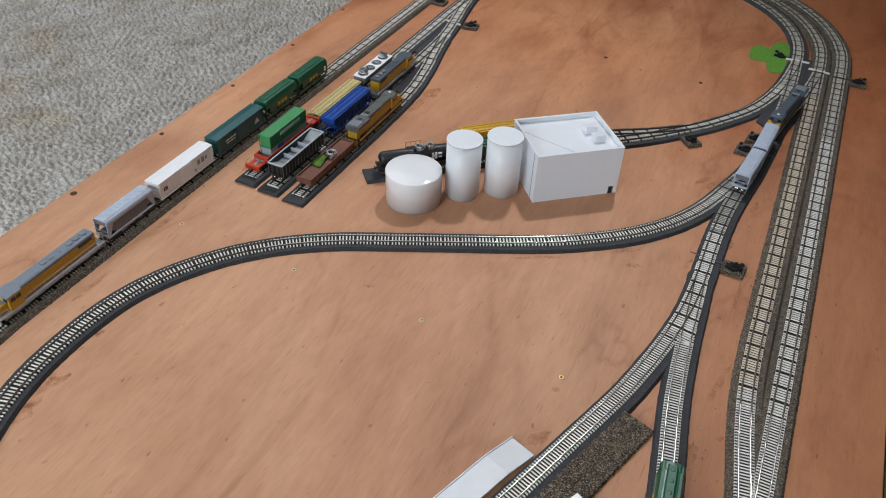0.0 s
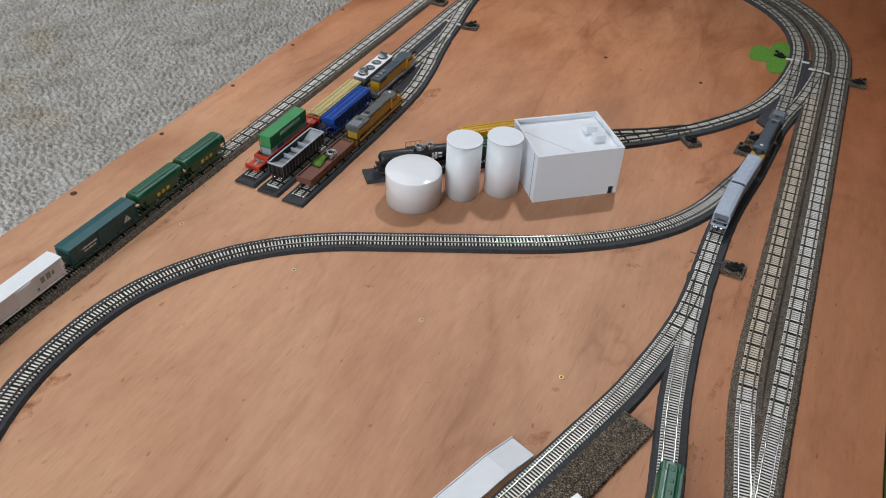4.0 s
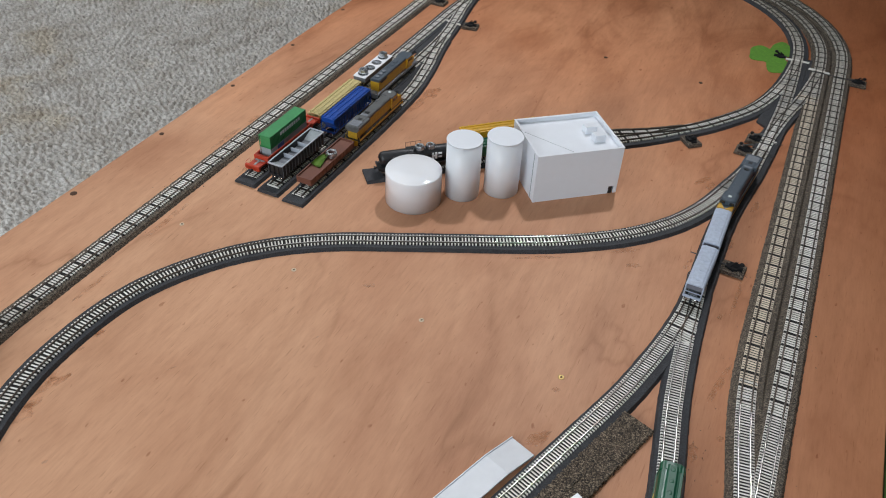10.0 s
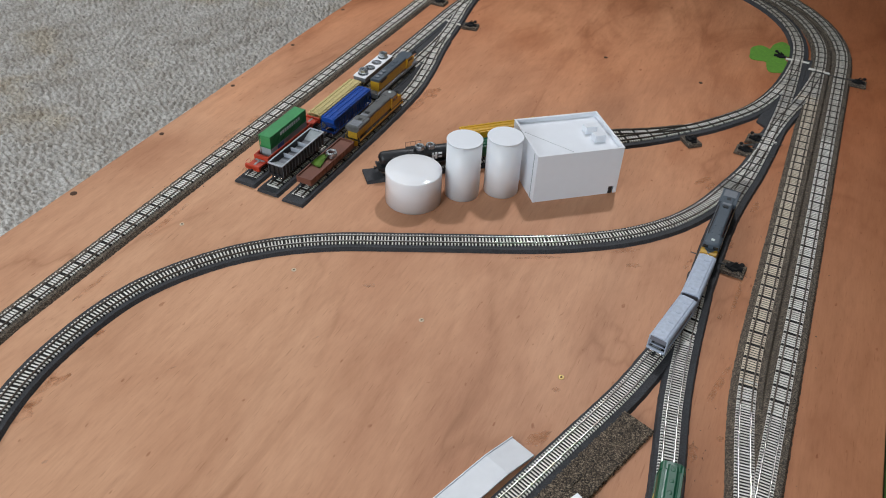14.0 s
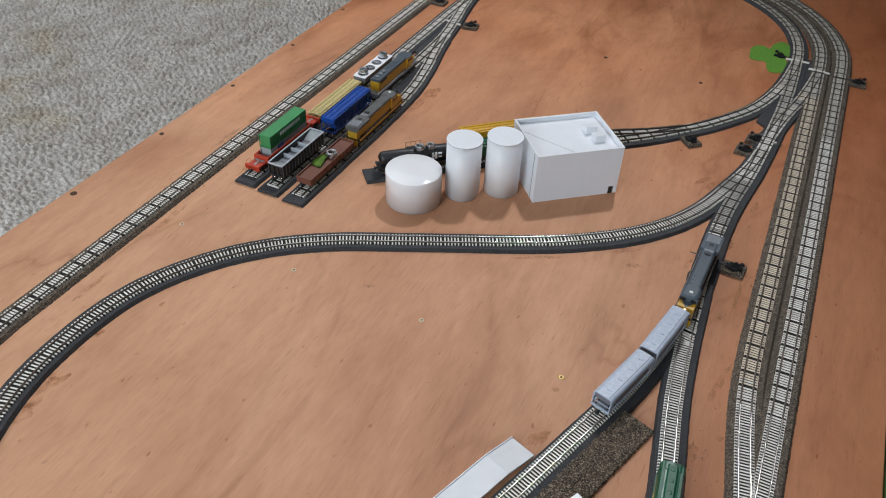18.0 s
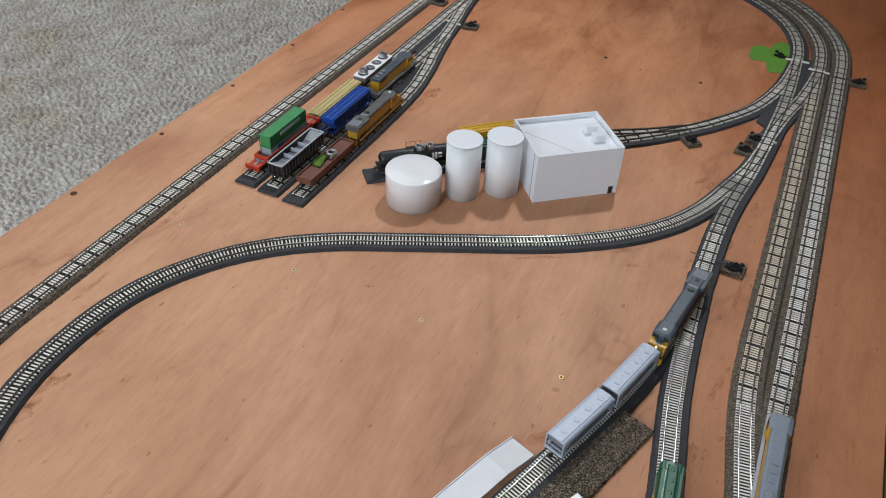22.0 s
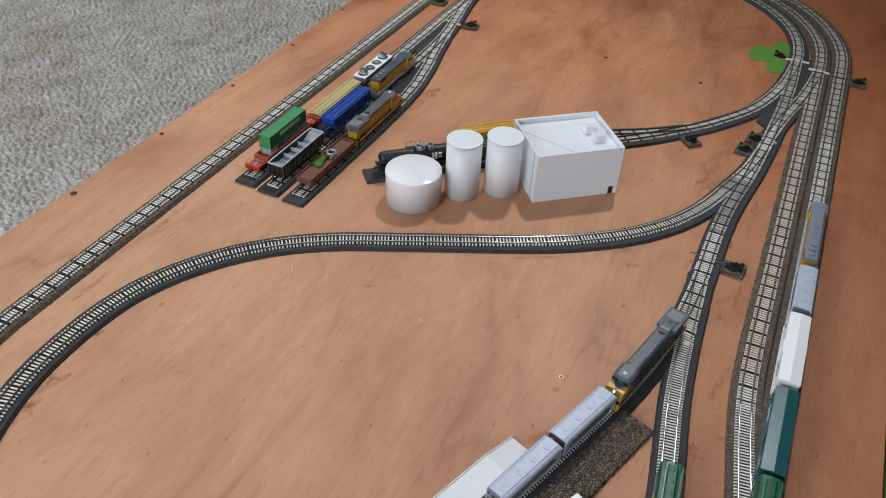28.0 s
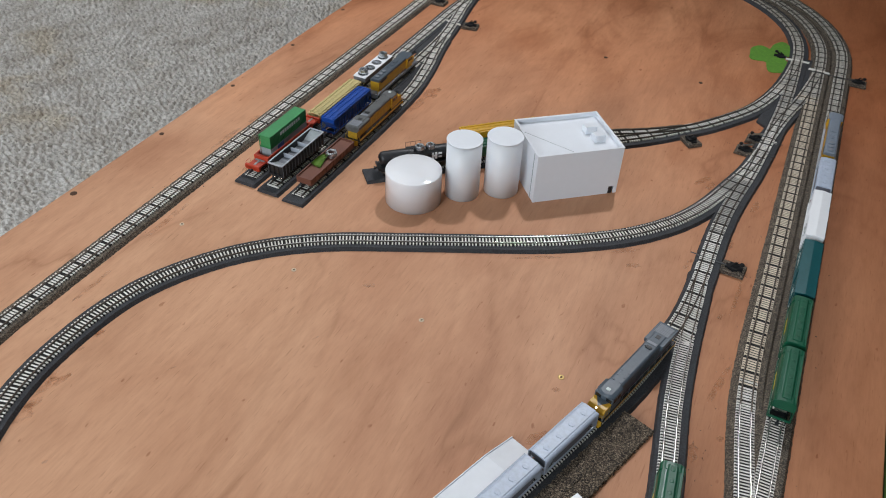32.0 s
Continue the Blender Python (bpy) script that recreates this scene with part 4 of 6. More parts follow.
    if ge:
        bm = bmesh.new()
        prism_y(bm, [(-hood, z1 - 0.0080), (hood, z1 - 0.0080), (0.0096, z1 - 0.0042), (0.0096, z1 - 0.0006), (-0.0096, z1 - 0.0006), (-0.0096, z1 - 0.0042)], tail - 0.0006, tail + 0.0285)
        part("radiator_wing", bm, roof, loco, "wide radiator housing", 0.0004)
        bm = bmesh.new()
        box(bm, -0.0070, 0.0070, tail + 0.0025, tail + 0.0155, z1 - 0.0008, z1 + 0.0002)
        for k in range(7):
            box(bm, -0.0068, 0.0068, tail + 0.0032 + k * 0.0018, tail + 0.0041 + k * 0.0018, z1 + 0.0001, z1 + 0.0004)
        part("radiator_grille", bm, M_MIDGREY, loco)
        bm = bmesh.new()
        box(bm, -0.0024, 0.0024, tail + 0.0365, tail + 0.0400, z1 - 0.0004, z1 + 0.0012)
        rod(bm, (-0.0036, tail + 0.0383, z1 + 0.0008), (0.0036, tail + 0.0383, z1 + 0.0008), 0.0006, 6)
        part("exhaust_stack", bm, M_BLACK, loco, "", 0.0002)
        bm = bmesh.new()
        box(bm, -0.0048, 0.0048, tail + 0.0300, tail + 0.0332, z1 - 0.0004, z1 + 0.0008)
        part("roof_hatch", bm, M_MIDGREY, loco)
        bm = bmesh.new()
        box(bm, -0.0022, 0.0022, tail + 0.0180, tail + 0.0225, z1 - 0.0008, z1 + 0.0003)
        part("roof_hatch", bm, M_BLACK, loco, "dark square hatch")
        bm = bmesh.new()
        box(bm, -0.0018, 0.0018, cab1 - 0.0075, cab1 - 0.0045, z1 + 0.0001, z1 + 0.0010)
        part("roof_beacon", bm, M_MARK_W, loco, "small pale beacon base")
        for y in (cab0 - 0.006, cab0 - 0.013, cab0 - 0.020):
            for s in (-1, 1):
                bm = bmesh.new()
                box(bm, s * 0.0034 - 0.0010, s * 0.0034 + 0.0010, y, y + 0.0030, z1 - 0.0002, z1 + 0.0004)
                part("roof_hatch", bm, roof, loco)
    else:
        for k in range(3):
            y = tail + 0.0075 + k * 0.0092
            bm = bmesh.new()
            lathe(bm, [(0.0036, z1 - 0.0003), (0.0036, z1 + 0.0010), (0.0029, z1 + 0.0013)], 24, 0, y)
            f = part("radiator_fan", bm, roof, loco)
            bm = bmesh.new()
            lathe(bm, [(0.0026, z1 + 0.0012), (0.0026, z1 + 0.0015)], 20, 0, y)
            part("fan_grille", bm, M_MIDGREY, f)
        for y, a, b in ((tail + 0.0390, 0.0022, 0.0014), (tail + 0.0500, 0.0030, 0.0030), (tail + 0.0590, 0.0030, 0.0030)):
            bm = bmesh.new()
            box(bm, -a, a, y - b, y + b, z1 - 0.0003, z1 + 0.0009)
            part("roof_hatch", bm, roof, loco, "", 0.0002)
    for s in (-1, 1):
        ys = [tail + 0.002 + k * (cab0 - tail - 0.004) / 8 for k in range(9)]
        handrail(loco, s * 0.0091, ys, z0, z0 + 0.0062, rails)
        handrail(loco, s * 0.0088, [cab1 + 0.003, half - 0.002], z0, z0 + 0.0062, rails)
        bm = bmesh.new()
        for x in (-0.0085, -0.003, 0.003, 0.0085):
            rod(bm, (x, s * (half - 0.0004), z0), (x, s * (half - 0.0004), z0 + 0.0062), 0.00022, 5)
        rod(bm, (-0.0085, s * (half - 0.0004), z0 + 0.0062), (0.0085, s * (half - 0.0004), z0 + 0.0062), 0.00022, 5)
        part("end_rail", bm, rails, loco)
    bm = bmesh.new()
    prism_y(bm, [(-0.0070, 0.0026), (0.0070, 0.0026), (0.0084, 0.0042), (0.0084, 0.0070), (-0.0084, 0.0070), (-0.0084, 0.0042)], -0.0145, 0.0145)
    part("fuel_tank", bm, M_BLACK, loco, "", 0.0003)
    truck_parts(loco, half - 0.0225, 0.0056, M_MIDGREY if not ge else M_BLACK, 3)
    truck_parts(loco, -half + 0.0225, 0.0056, M_MIDGREY if not ge else M_BLACK, 3)
    coupler_parts(loco, half)
    return loco


def well_car(m, label):
    car = empty("container_car", m, label, "railway car")
    half = 0.0660
    bm = bmesh.new()
    for s in (-1, 1):
        box(bm, s * 0.0090 - 0.0006, s * 0.0090 + 0.0006, -0.046, 0.046, 0.0022, 0.0128)
        box(bm, s * 0.0095 - 0.0006, s * 0.0095 + 0.0006, -0.046, 0.046, 0.0118, 0.0132)
        for k in range(11):
            y = -0.045 + k * 0.009
            box(bm, s * 0.0096 - 0.0006, s * 0.0096 + 0.0006, y - 0.0006, y + 0.0006, 0.0022, 0.0124)
    box(bm, -0.0088, 0.0088, -0.046, 0.046, 0.0020, 0.0032)
    part("well", bm, M_RED, car, "red well sides", 0.0002)
    for s in (-1, 1):
        bm = bmesh.new()
        y0, y1 = sorted((s * 0.045, s * half))
        box(bm, -0.0082, 0.0082, y0, y1, 0.0058, 0.0086)
        box(bm, -0.0100, 0.0100, *sorted((s * 0.0440, s * 0.0480)), 0.0050, 0.0132)
        box(bm, -0.0100, 0.0100, *sorted((s * (half - 0.003), s * half)), 0.0040, 0.0106)
        part("end_platform", bm, M_RED, car, "bright red end platform", 0.0003)
        bm = bmesh.new()
        box(bm, -0.0012, 0.0012, *sorted((s * 0.0485, s * (half - 0.0035))), 0.0087, 0.0092)
        box(bm, -0.0062, 0.0062, *sorted((s * 0.0490, s * 0.0515)), 0.0087, 0.0092)
        part("walkway", bm, M_CONTGREY, car, "pale grating walkway")
        handrail(car, 0.0088, [s * (half - 0.001), s * (half - 0.009)], 0.0085, 0.0135, M_RED)
        handrail(car, -0.0088, [s * (half - 0.001), s * (half - 0.009)], 0.0085, 0.0135, M_RED)
        truck_parts(car, s * 0.0555)
    coupler_parts(car, half)
    return car


def container(m, label, mat, mark=None, length=0.076, height=0.0162):
    c = empty("shipping_container", m, label, "container")
    h, w = length / 2, 0.0076
    bm = bmesh.new()
    box(bm, -w + 0.0004, w - 0.0004, -h + 0.0004, h - 0.0004, 0.0003, height - 0.0003)
    part("panels", bm, mat, c)
    bm = bmesh.new()
    for s in (-1, 1):
        for z in (0.0, height - 0.0009):
            box(bm, s * w - 0.0005, s * w + 0.0001, -h, h, z, z + 0.0009)
        for t in (-1, 1):
            box(bm, s * w - 0.0008, s * w + 0.0001, t * h - 0.0008, t * h + 0.0001, 0, height)
        for z in (0.0, height - 0.0009):
            box(bm, -w, w, s * h - 0.0005, s * h + 0.0001, z, z + 0.0009)
    part("frame", bm, mat, c)
    bm = bmesh.new()
    for k in range(30):
        y = -h + 0.0022 + k * (length - 0.0044) / 29
        for s in (-1, 1):
            box(bm, s * (w - 0.0002) - 0.0002, s * (w - 0.0002) + 0.0002, y - 0.0006, y + 0.0006, 0.0012, height - 0.0012)
    part("corrugation", bm, mat, c)
    bm = bmesh.new()
    box(bm, -w + 0.0003, w - 0.0003, -h, h, height - 0.0004, height + 0.0001)
    part("roof", bm, mat, c)
    if mark:
        for s in (-1, 1):
            for k in range(9):
                bm = bmesh.new()
                y = -0.018 + k * 0.0048
                box(bm, s * (w + 0.0002) - 0.00015, s * (w + 0.0002) + 0.00015, y, y + 0.0036, 0.0088, 0.0128)
                part("marking", bm, mark, c, "white lettering bar")
    return c


def open_hopper(m, label):
    car = empty("open_hopper", m, label, "railway car")
    half, w, z1 = 0.0440, 0.0098, 0.0225
    for s in (-1, 1):
        bm = bmesh.new()
        box(bm, s * (w - 0.0006) - 0.0004, s * (w - 0.0006) + 0.0004, -half, half, 0.0070, z1)
        part("side_wall", bm, M_BLACK, car, "black side wall")
        for k in range(15):
            y = -half + 0.0008 + k * (2 * half - 0.0016) / 14
            bm = bmesh.new()
            box(bm, s * w - 0.0003, s * w + 0.0006, y - 0.00035, y + 0.00035, 0.0066, z1)
            part("side_rib", bm, M_MIDGREY, car, "grey rib")
        bm = bmesh.new()
        box(bm, s * (w - 0.0002) - 0.0008, s * (w - 0.0002) + 0.0008, -half, half, z1 - 0.0004, z1 + 0.0007)
        part("top_rail", bm, M_LTGREY, car, "silver top rail")
        bm = bmesh.new()
        box(bm, -w, w, s * half - 0.0008, s * half + 0.0008, z1 - 0.0004, z1 + 0.0007)
        part("top_rail", bm, M_LTGREY, car, "silver top rail")
        bm = bmesh.new()
        prism_x(bm, [(s * half, z1 - 0.0005), (s * half, z1 - 0.0015), (s * (half - 0.016), 0.0138), (s * (half - 0.016), 0.0150)], -w + 0.0004, w - 0.0004)
        part("slope_sheet", bm, M_CONTGREY, car, "grey sloping floor")
        bm = bmesh.new()
        ye = s * (half - 0.0004)
        box(bm, -w, w, ye - 0.0006, ye + 0.0006, 0.0062, 0.0090)
        for x in (-w + 0.0006, -0.003, 0.003, w - 0.0006):
            box(bm, x - 0.0005, x + 0.0005, ye - 0.0005, ye + 0.0005, 0.0080, z1)
        box(bm, -w + 0.0002, w - 0.0002, ye - s * 0.0016 - 0.0003, ye - s * 0.0016 + 0.0003, 0.0085, z1 - 0.0035)
        part("end_frame", bm, M_BLACK, car)
    bm = bmesh.new()
    box(bm, -w + 0.0005, w - 0.0005, -half + 0.014, half - 0.014, 0.0134, 0.0142)
    part("floor", bm, M_MIDGREY, car)
    for y in (-0.0145, 0.0, 0.0145):
        bm = bmesh.new()
        box(bm, -w + 0.0004, w - 0.0004, y - 0.0003, y + 0.0003, 0.0138, z1 - 0.003)
        part("cross_brace", bm, M_LTGREY, car)
    for y in (-0.017, 0.0, 0.017):
        bm = bmesh.new()
        prism_x(bm, [(y - 0.0062, 0.0076), (y + 0.0062, 0.0076), (y + 0.002, 0.0022), (y - 0.002, 0.0022)], -0.006, 0.006)
        part("hopper_bay", bm, M_BLACK, car)
    truck_parts(car, half - 0.010)
    truck_parts(car, -half + 0.010)
    coupler_parts(car, half)
    return car


def gondola(m, label):
    car = empty("gondola", m, label, "railway car")
    half, w, z1 = 0.0480, 0.0096, 0.0135
    bm = bmesh.new()
    box(bm, -w, w, -half, half, 0.0058, 0.0116)
    part("floor", bm, M_BROWN, car)
    for s in (-1, 1):
        bm = bmesh.new()
        box(bm, s * w - 0.0005, s * w + 0.0003, -half, half, 0.0058, z1)
        box(bm, s * w - 0.0009, s * w + 0.0006, -half, half, z1 - 0.0008, z1 + 0.0003)
        part("side_wall", bm, M_BROWN, car, "", 0.0002)
        for k in range(13):
            y = -half + 0.002 + k * (2 * half - 0.004) / 12
            bm = bmesh.new()
            box(bm, s * w, s * w + s * 0.0009, y - 0.0005, y + 0.0005, 0.006, z1) if s > 0 else box(bm, s * w - 0.0009, s * w, y - 0.0005, y + 0.0005, 0.006, z1)
            part("side_rib", bm, M_BROWN, car)
        bm = bmesh.new()
        box(bm, -w, w, s * half - 0.0006, s * half + 0.0006, 0.0058, z1 + 0.0003)
        part("end_wall", bm, M_BROWN, car, "", 0.0002)
    truck_parts(car, half - 0.011)
    truck_parts(car, -half + 0.011)
    coupler_parts(car, half)
    return car


def tank_car(m, label):
    car = empty("tank_car", m, label, "railway car")
    half, r, zc = 0.0460, 0.0085, 0.0165
    bm = bmesh.new()
    n = 28
    prof = [(-half + 0.0015, 0.0005), (-half + 0.0022, 0.55 * r), (-half + 0.004, 0.88 * r), (-half + 0.0065, r), (half - 0.0065, r), (half - 0.004, 0.88 * r), (half - 0.0022, 0.55 * r), (half - 0.0015, 0.0005)]
    rings = [[bm.verts.new((q * math.cos(2 * math.pi * i / n), y, zc + q * math.sin(2 * math.pi * i / n))) for i in range(n)] for y, q in prof]
    for a, b in zip(rings, rings[1:]):
        for i in range(n):
            bm.faces.new((a[i], a[(i + 1) % n], b[(i + 1) % n], b[i])).smooth = True
    bm.faces.new(rings[0])
    bm.faces.new(rings[-1][::-1])
    part("tank", bm, M_BLACK, car, "gloss black tank barrel")
    bm = bmesh.new()
    box(bm, -0.0090, 0.0090, -half, half, 0.0058, 0.0076)
    part("frame", bm, M_BLACK, car, "", 0.0003)
    bm = bmesh.new()
    lathe(bm, [(0.0034, zc + r - 0.001), (0.0034, zc + r + 0.0004), (0.0028, zc + r + 0.0006)], 20)
    part("dome", bm, M_BLACK, car)
    bm = bmesh.new()
    box(bm, -0.0080, 0.0080, -0.010, 0.010, zc + r - 0.0022, zc + r - 0.0015)
    part("platform", bm, M_BLACK, car)
    for s in (-1, 1):
        handrail(car, s * 0.0092, [-half + 0.003, -0.020, 0.020, half - 0.003], 0.0120, 0.0165, M_BLACK)
        handrail(car, s * 0.0080, [-0.0095, -0.003, 0.003, 0.0095], zc + r - 0.002, zc + r + 0.0045, M_BLACK)
        bm = bmesh.new()
        for y0, y1, a, c in ((-0.0215, -0.0190, 0.0125, 0.0205), (-0.0255, -0.0228, 0.0125, 0.0205), (-0.0228, -0.0215, 0.0158, 0.0172), (-0.0312, -0.0270, 0.0180, 0.0200), (-0.0312, -0.0270, 0.0140, 0.0160)):
            box(bm, s * 0.0083 - 0.0012, s * 0.0083 + 0.0004, y0, y1, a, c)
        part("marking", bm, M_WHITE, car, "bold white emblem bars")
        bm = bmesh.new()
        box(bm, -0.0092, 0.0092, s * half - 0.0008, s * half + 0.0008, 0.0052, 0.0082)
        part("end_sill", bm, M_BLACK, car)
    truck_parts(car, half - 0.010)
    truck_parts(car, -half + 0.010)
    coupler_parts(car, half)
    return car


def ribbed_car(m, label, body, half, height, name="boxcar", rows=9, low=0.0062, posts=True):
    """A long plain car: slab sides with posts, and a roof with raised ribs and a centre walk."""
    car = empty(name, m, label, "railway car")
    w = 0.0096
    bm = bmesh.new()
    box(bm, -w + 0.0005, w - 0.0005, -half + 0.0006, half - 0.0006, low, height - 0.0010)
    part("car_body", bm, body, car, "", 0.0003)
    bm = bmesh.new()
    prism_y(bm, [(-w, height - 0.0016), (w, height - 0.0016), (w, height - 0.0006), (0.0030, height + 0.0003), (-0.0030, height + 0.0003), (-w, height - 0.0006)], -half, half)
    part("roof", bm, body, car, "", 0.0002)
    for x in (-0.0062, 0.0, 0.0062):
        bm = bmesh.new()
        box(bm, x - 0.0011, x + 0.0011, -half + 0.002, half - 0.002, height - 0.0004, height + 0.0009)
        part("roofwalk", bm, body, car, "", 0.0002)
    for k in range(rows):
        y = -half + (k + 0.5) * 2 * half / rows
        bm = bmesh.new()
        box(bm, -w + 0.0002, w - 0.0002, y - 0.0006, y + 0.0006, height - 0.0004, height + 0.0005)
        part("roof_rib", bm, body, car)
        for s in (-1, 1) if posts else ():
            bm = bmesh.new()
            box(bm, s * w - 0.0006, s * w + 0.0002, y - 0.0006, y + 0.0006, low, height - 0.0014)
            part("side_rib", bm, body, car)
    for s in (-1, 1):
        bm = bmesh.new()
        for k in range(max(1, int((height - low - 0.003) / 0.0038))):
            z = low + 0.002 + k * 0.0038
            box(bm, -w + 0.001, w - 0.001, s * half - 0.0007, s * half + 0.0004, z, z + 0.0016)
        part("end_corrugation", bm, body, car, "", 0.0002)
    bm = bmesh.new()
    box(bm, -0.0070, 0.0070, -half + 0.026, half - 0.026, 0.0034, low + 0.0006)
    part("underframe", bm, M_BLACK, car)
    truck_parts(car, half - 0.011)
    truck_parts(car, -half + 0.011)
    coupler_parts(car, half)
    return car


def blue_hopper(m, label, half=0.0470):
    """A long covered hopper: a ribbed roof on posted sides that tuck in towards the sill, and open sloping ends."""
    car = empty("covered_hopper", m, label, "railway car")
    w, z1 = 0.0096, 0.0268
    bm = bmesh.new()
    prism_y(bm, [(-0.0066, 0.0078), (0.0066, 0.0078), (0.0084, z1 - 0.0062), (w - 0.0002, z1 - 0.0048), (w - 0.0002, z1 - 0.0010), (-w + 0.0002, z1 - 0.0010), (-w + 0.0002, z1 - 0.0048), (-0.0084, z1 - 0.0062)], -half + 0.0095, half - 0.0095)
    part("hopper_body", bm, M_BLUE, car, "", 0.0003)
    for s in (-1, 1):
        bm = bmesh.new()
        prism_x(bm, [(s * (half - 0.0096), 0.0100), (s * (half - 0.0096), z1 - 0.0012), (s * (half - 0.0008), z1 - 0.0012), (s * (half - 0.0008), z1 - 0.0062)], -w + 0.0004, w - 0.0004)
        part("slope_sheet", bm, M_BLUE, car, "", 0.0002)
        bm = bmesh.new()
        box(bm, *sorted((s * (w - 0.0012), s * w)), -half, half, 0.0062, 0.0082)
        part("side_sill", bm, M_BLUE, car, "", 0.0002)
        bm = bmesh.new()
        ye = s * (half - 0.0006)
        box(bm, -w, w, ye - 0.0006, ye + 0.0006, 0.0062, 0.0090)
        for x in (-w + 0.0005, w - 0.0005):
            box(bm, x - 0.0004, x + 0.0004, ye - 0.0004, ye + 0.0004, 0.0085, z1 - 0.003)
        part("end_frame", bm, M_BLUE, car)
        for k in range(13):
            y = -half + 0.011 + k * (2 * half - 0.022) / 12
            bm = bmesh.new()
            prism_x(bm, [(y - 0.0003, 0.0080), (y + 0.0003, 0.0080), (y + 0.0003, z1 - 0.0050), (y - 0.0003, z1 - 0.0050)], *sorted((s * 0.0082, s * (w - 0.0003))))
            part("side_rib", bm, M_BLUE, car)
    bm = bmesh.new()
    prism_y(bm, [(-w, z1 - 0.0014), (w, z1 - 0.0014), (w, z1 - 0.0006), (0.0036, z1 + 0.0002), (-0.0036, z1 + 0.0002), (-w, z1 - 0.0006)], -half, half)
    part("roof", bm, M_BLUE, car, "", 0.0002)
    for x in (-0.0066, 0.0, 0.0066):
        bm = bmesh.new()
        box(bm, x - 0.0012, x + 0.0012, -half + 0.002, half - 0.002, z1 - 0.0004, z1 + 0.0009)
        part("roofwalk", bm, M_BLUE, car, "", 0.0002)
    for k in range(15):
        y = -half + (k + 0.5) * 2 * half / 15
        bm = bmesh.new()
        box(bm, -w + 0.0002, w - 0.0002, y - 0.0005, y + 0.0005, z1 - 0.0004, z1 + 0.0005)
        part("roof_rib", bm, M_BLUE, car)
    for y in (-0.022, 0.0, 0.022):
        bm = bmesh.new()
        prism_x(bm, [(y - 0.0095, 0.0085), (y + 0.0095, 0.0085), (y + 0.0026, 0.0024), (y - 0.0026, 0.0024)], -0.0062, 0.0062)
        part("hopper_bay", bm, M_BLACK, car, "", 0.0002)
    truck_parts(car, half - 0.010)
    truck_parts(car, -half + 0.010)
    coupler_parts(car, half)
    return car


def fan_flat(m, label):
    """A low white car body, its roof pierced by four round grilled openings."""
    car = empty("vented_car", m, label, "railway car")
    half, w, z1 = 0.0405, 0.0100, 0.0140
    bm = bmesh.new()
    box(bm, -w + 0.0006, w - 0.0006, -half + 0.0006, half - 0.0006, 0.0062, z1 - 0.0014)
    part("car_body", bm, M_MIDGREY, car, "", 0.0003)
    bm = bmesh.new()
    box(bm, -w, w, -half, half, z1 - 0.0014, z1)
    part("roof", bm, M_WHITE, car, "white roof plate", 0.0004)
    for k in range(4):
        y = (k - 1.5) * 0.0192
        bm = bmesh.new()
        lathe(bm, [(0.0073, z1 - 0.0001), (0.0073, z1 + 0.0003)], 28, 0, y)
        vent = part("vent", bm, M_BLACK, car, "round dark opening")
        bm = bmesh.new()
        for a in range(4):
            c, s = math.cos(a * math.pi / 4 + 0.3) * 0.0072, math.sin(a * math.pi / 4 + 0.3) * 0.0072
            rod(bm, (-c, y - s, z1 + 0.0005), (c, y + s, z1 + 0.0005), 0.0004, 5)
        part("grille", bm, M_LTGREY, vent)
    truck_parts(car, half - 0.010)
    truck_parts(car, -half + 0.010)
    coupler_parts(car, half)
    return car


# ---- placing cars on the tracks ----
def on_track(p, s, wheelbase, reverse=False):
    """The pose of a car whose middle lies s along the line p, its two bogies on the line."""
    d = length_of(p)
    a = np.array([np.interp(s - wheelbase / 2, d, p[:, 0]), np.interp(s - wheelbase / 2, d, p[:, 1])])
    b = np.array([np.interp(s + wheelbase / 2, d, p[:, 0]), np.interp(s + wheelbase / 2, d, p[:, 1])])
    c, v = (a + b) / 2, (b - a) * (-1 if reverse else 1)
    return pose(c[0], c[1], RAIL_TOP, 0, 0, math.degrees(math.atan2(v[1], v[0])) - 90)


def at_y(p, y):
    """How far along the line p it passes y (for a line that runs one way in y)."""
    d = length_of(p)
    o = np.argsort(p[:, 1])
    return float(np.interp(y, p[o, 1], d[o]))


# ---- the industry: three tanks and a flat-roofed building ----
def silo(x, y, r, h, label, cap=0.0):
    t = empty("storage_tank", pose(x, y, 0), label, "tank", "industry tanks")
    bm = bmesh.new()
    if cap:
        prof = [(r, 0), (r, h - cap)] + [(r - 0.0016 + 0.0016 * math.cos(radians(a)), h - cap + 0.0016 * math.sin(radians(a))) for a in (15, 30, 45, 60)] + [(q * r, h - (cap - 0.0014) * (q / 0.96) ** 3.6) for q in (0.955, 0.94, 0.9, 0.85, 0.8, 0.7, 0.6, 0.5, 0.4, 0.3, 0.2, 0.1, 0.02)]
        lathe(bm, prof, 72)
        part("tank_shell", bm, M_CAPGLOSS, t, "glossy white domed plastic cap")
    else:
        lathe(bm, [(r, 0), (r, h - 0.0012)], 64)
        part("tank_shell", bm, M_PIPE, t, "white plastic pipe")
        bm = bmesh.new()
        lathe(bm, [(r + 0.0005, h - 0.0013), (r + 0.0005, h - 0.0004), (r + 0.0001, h)], 64)
        part("lid", bm, M_STYRENE, t, "flat white disc lid")
    return t


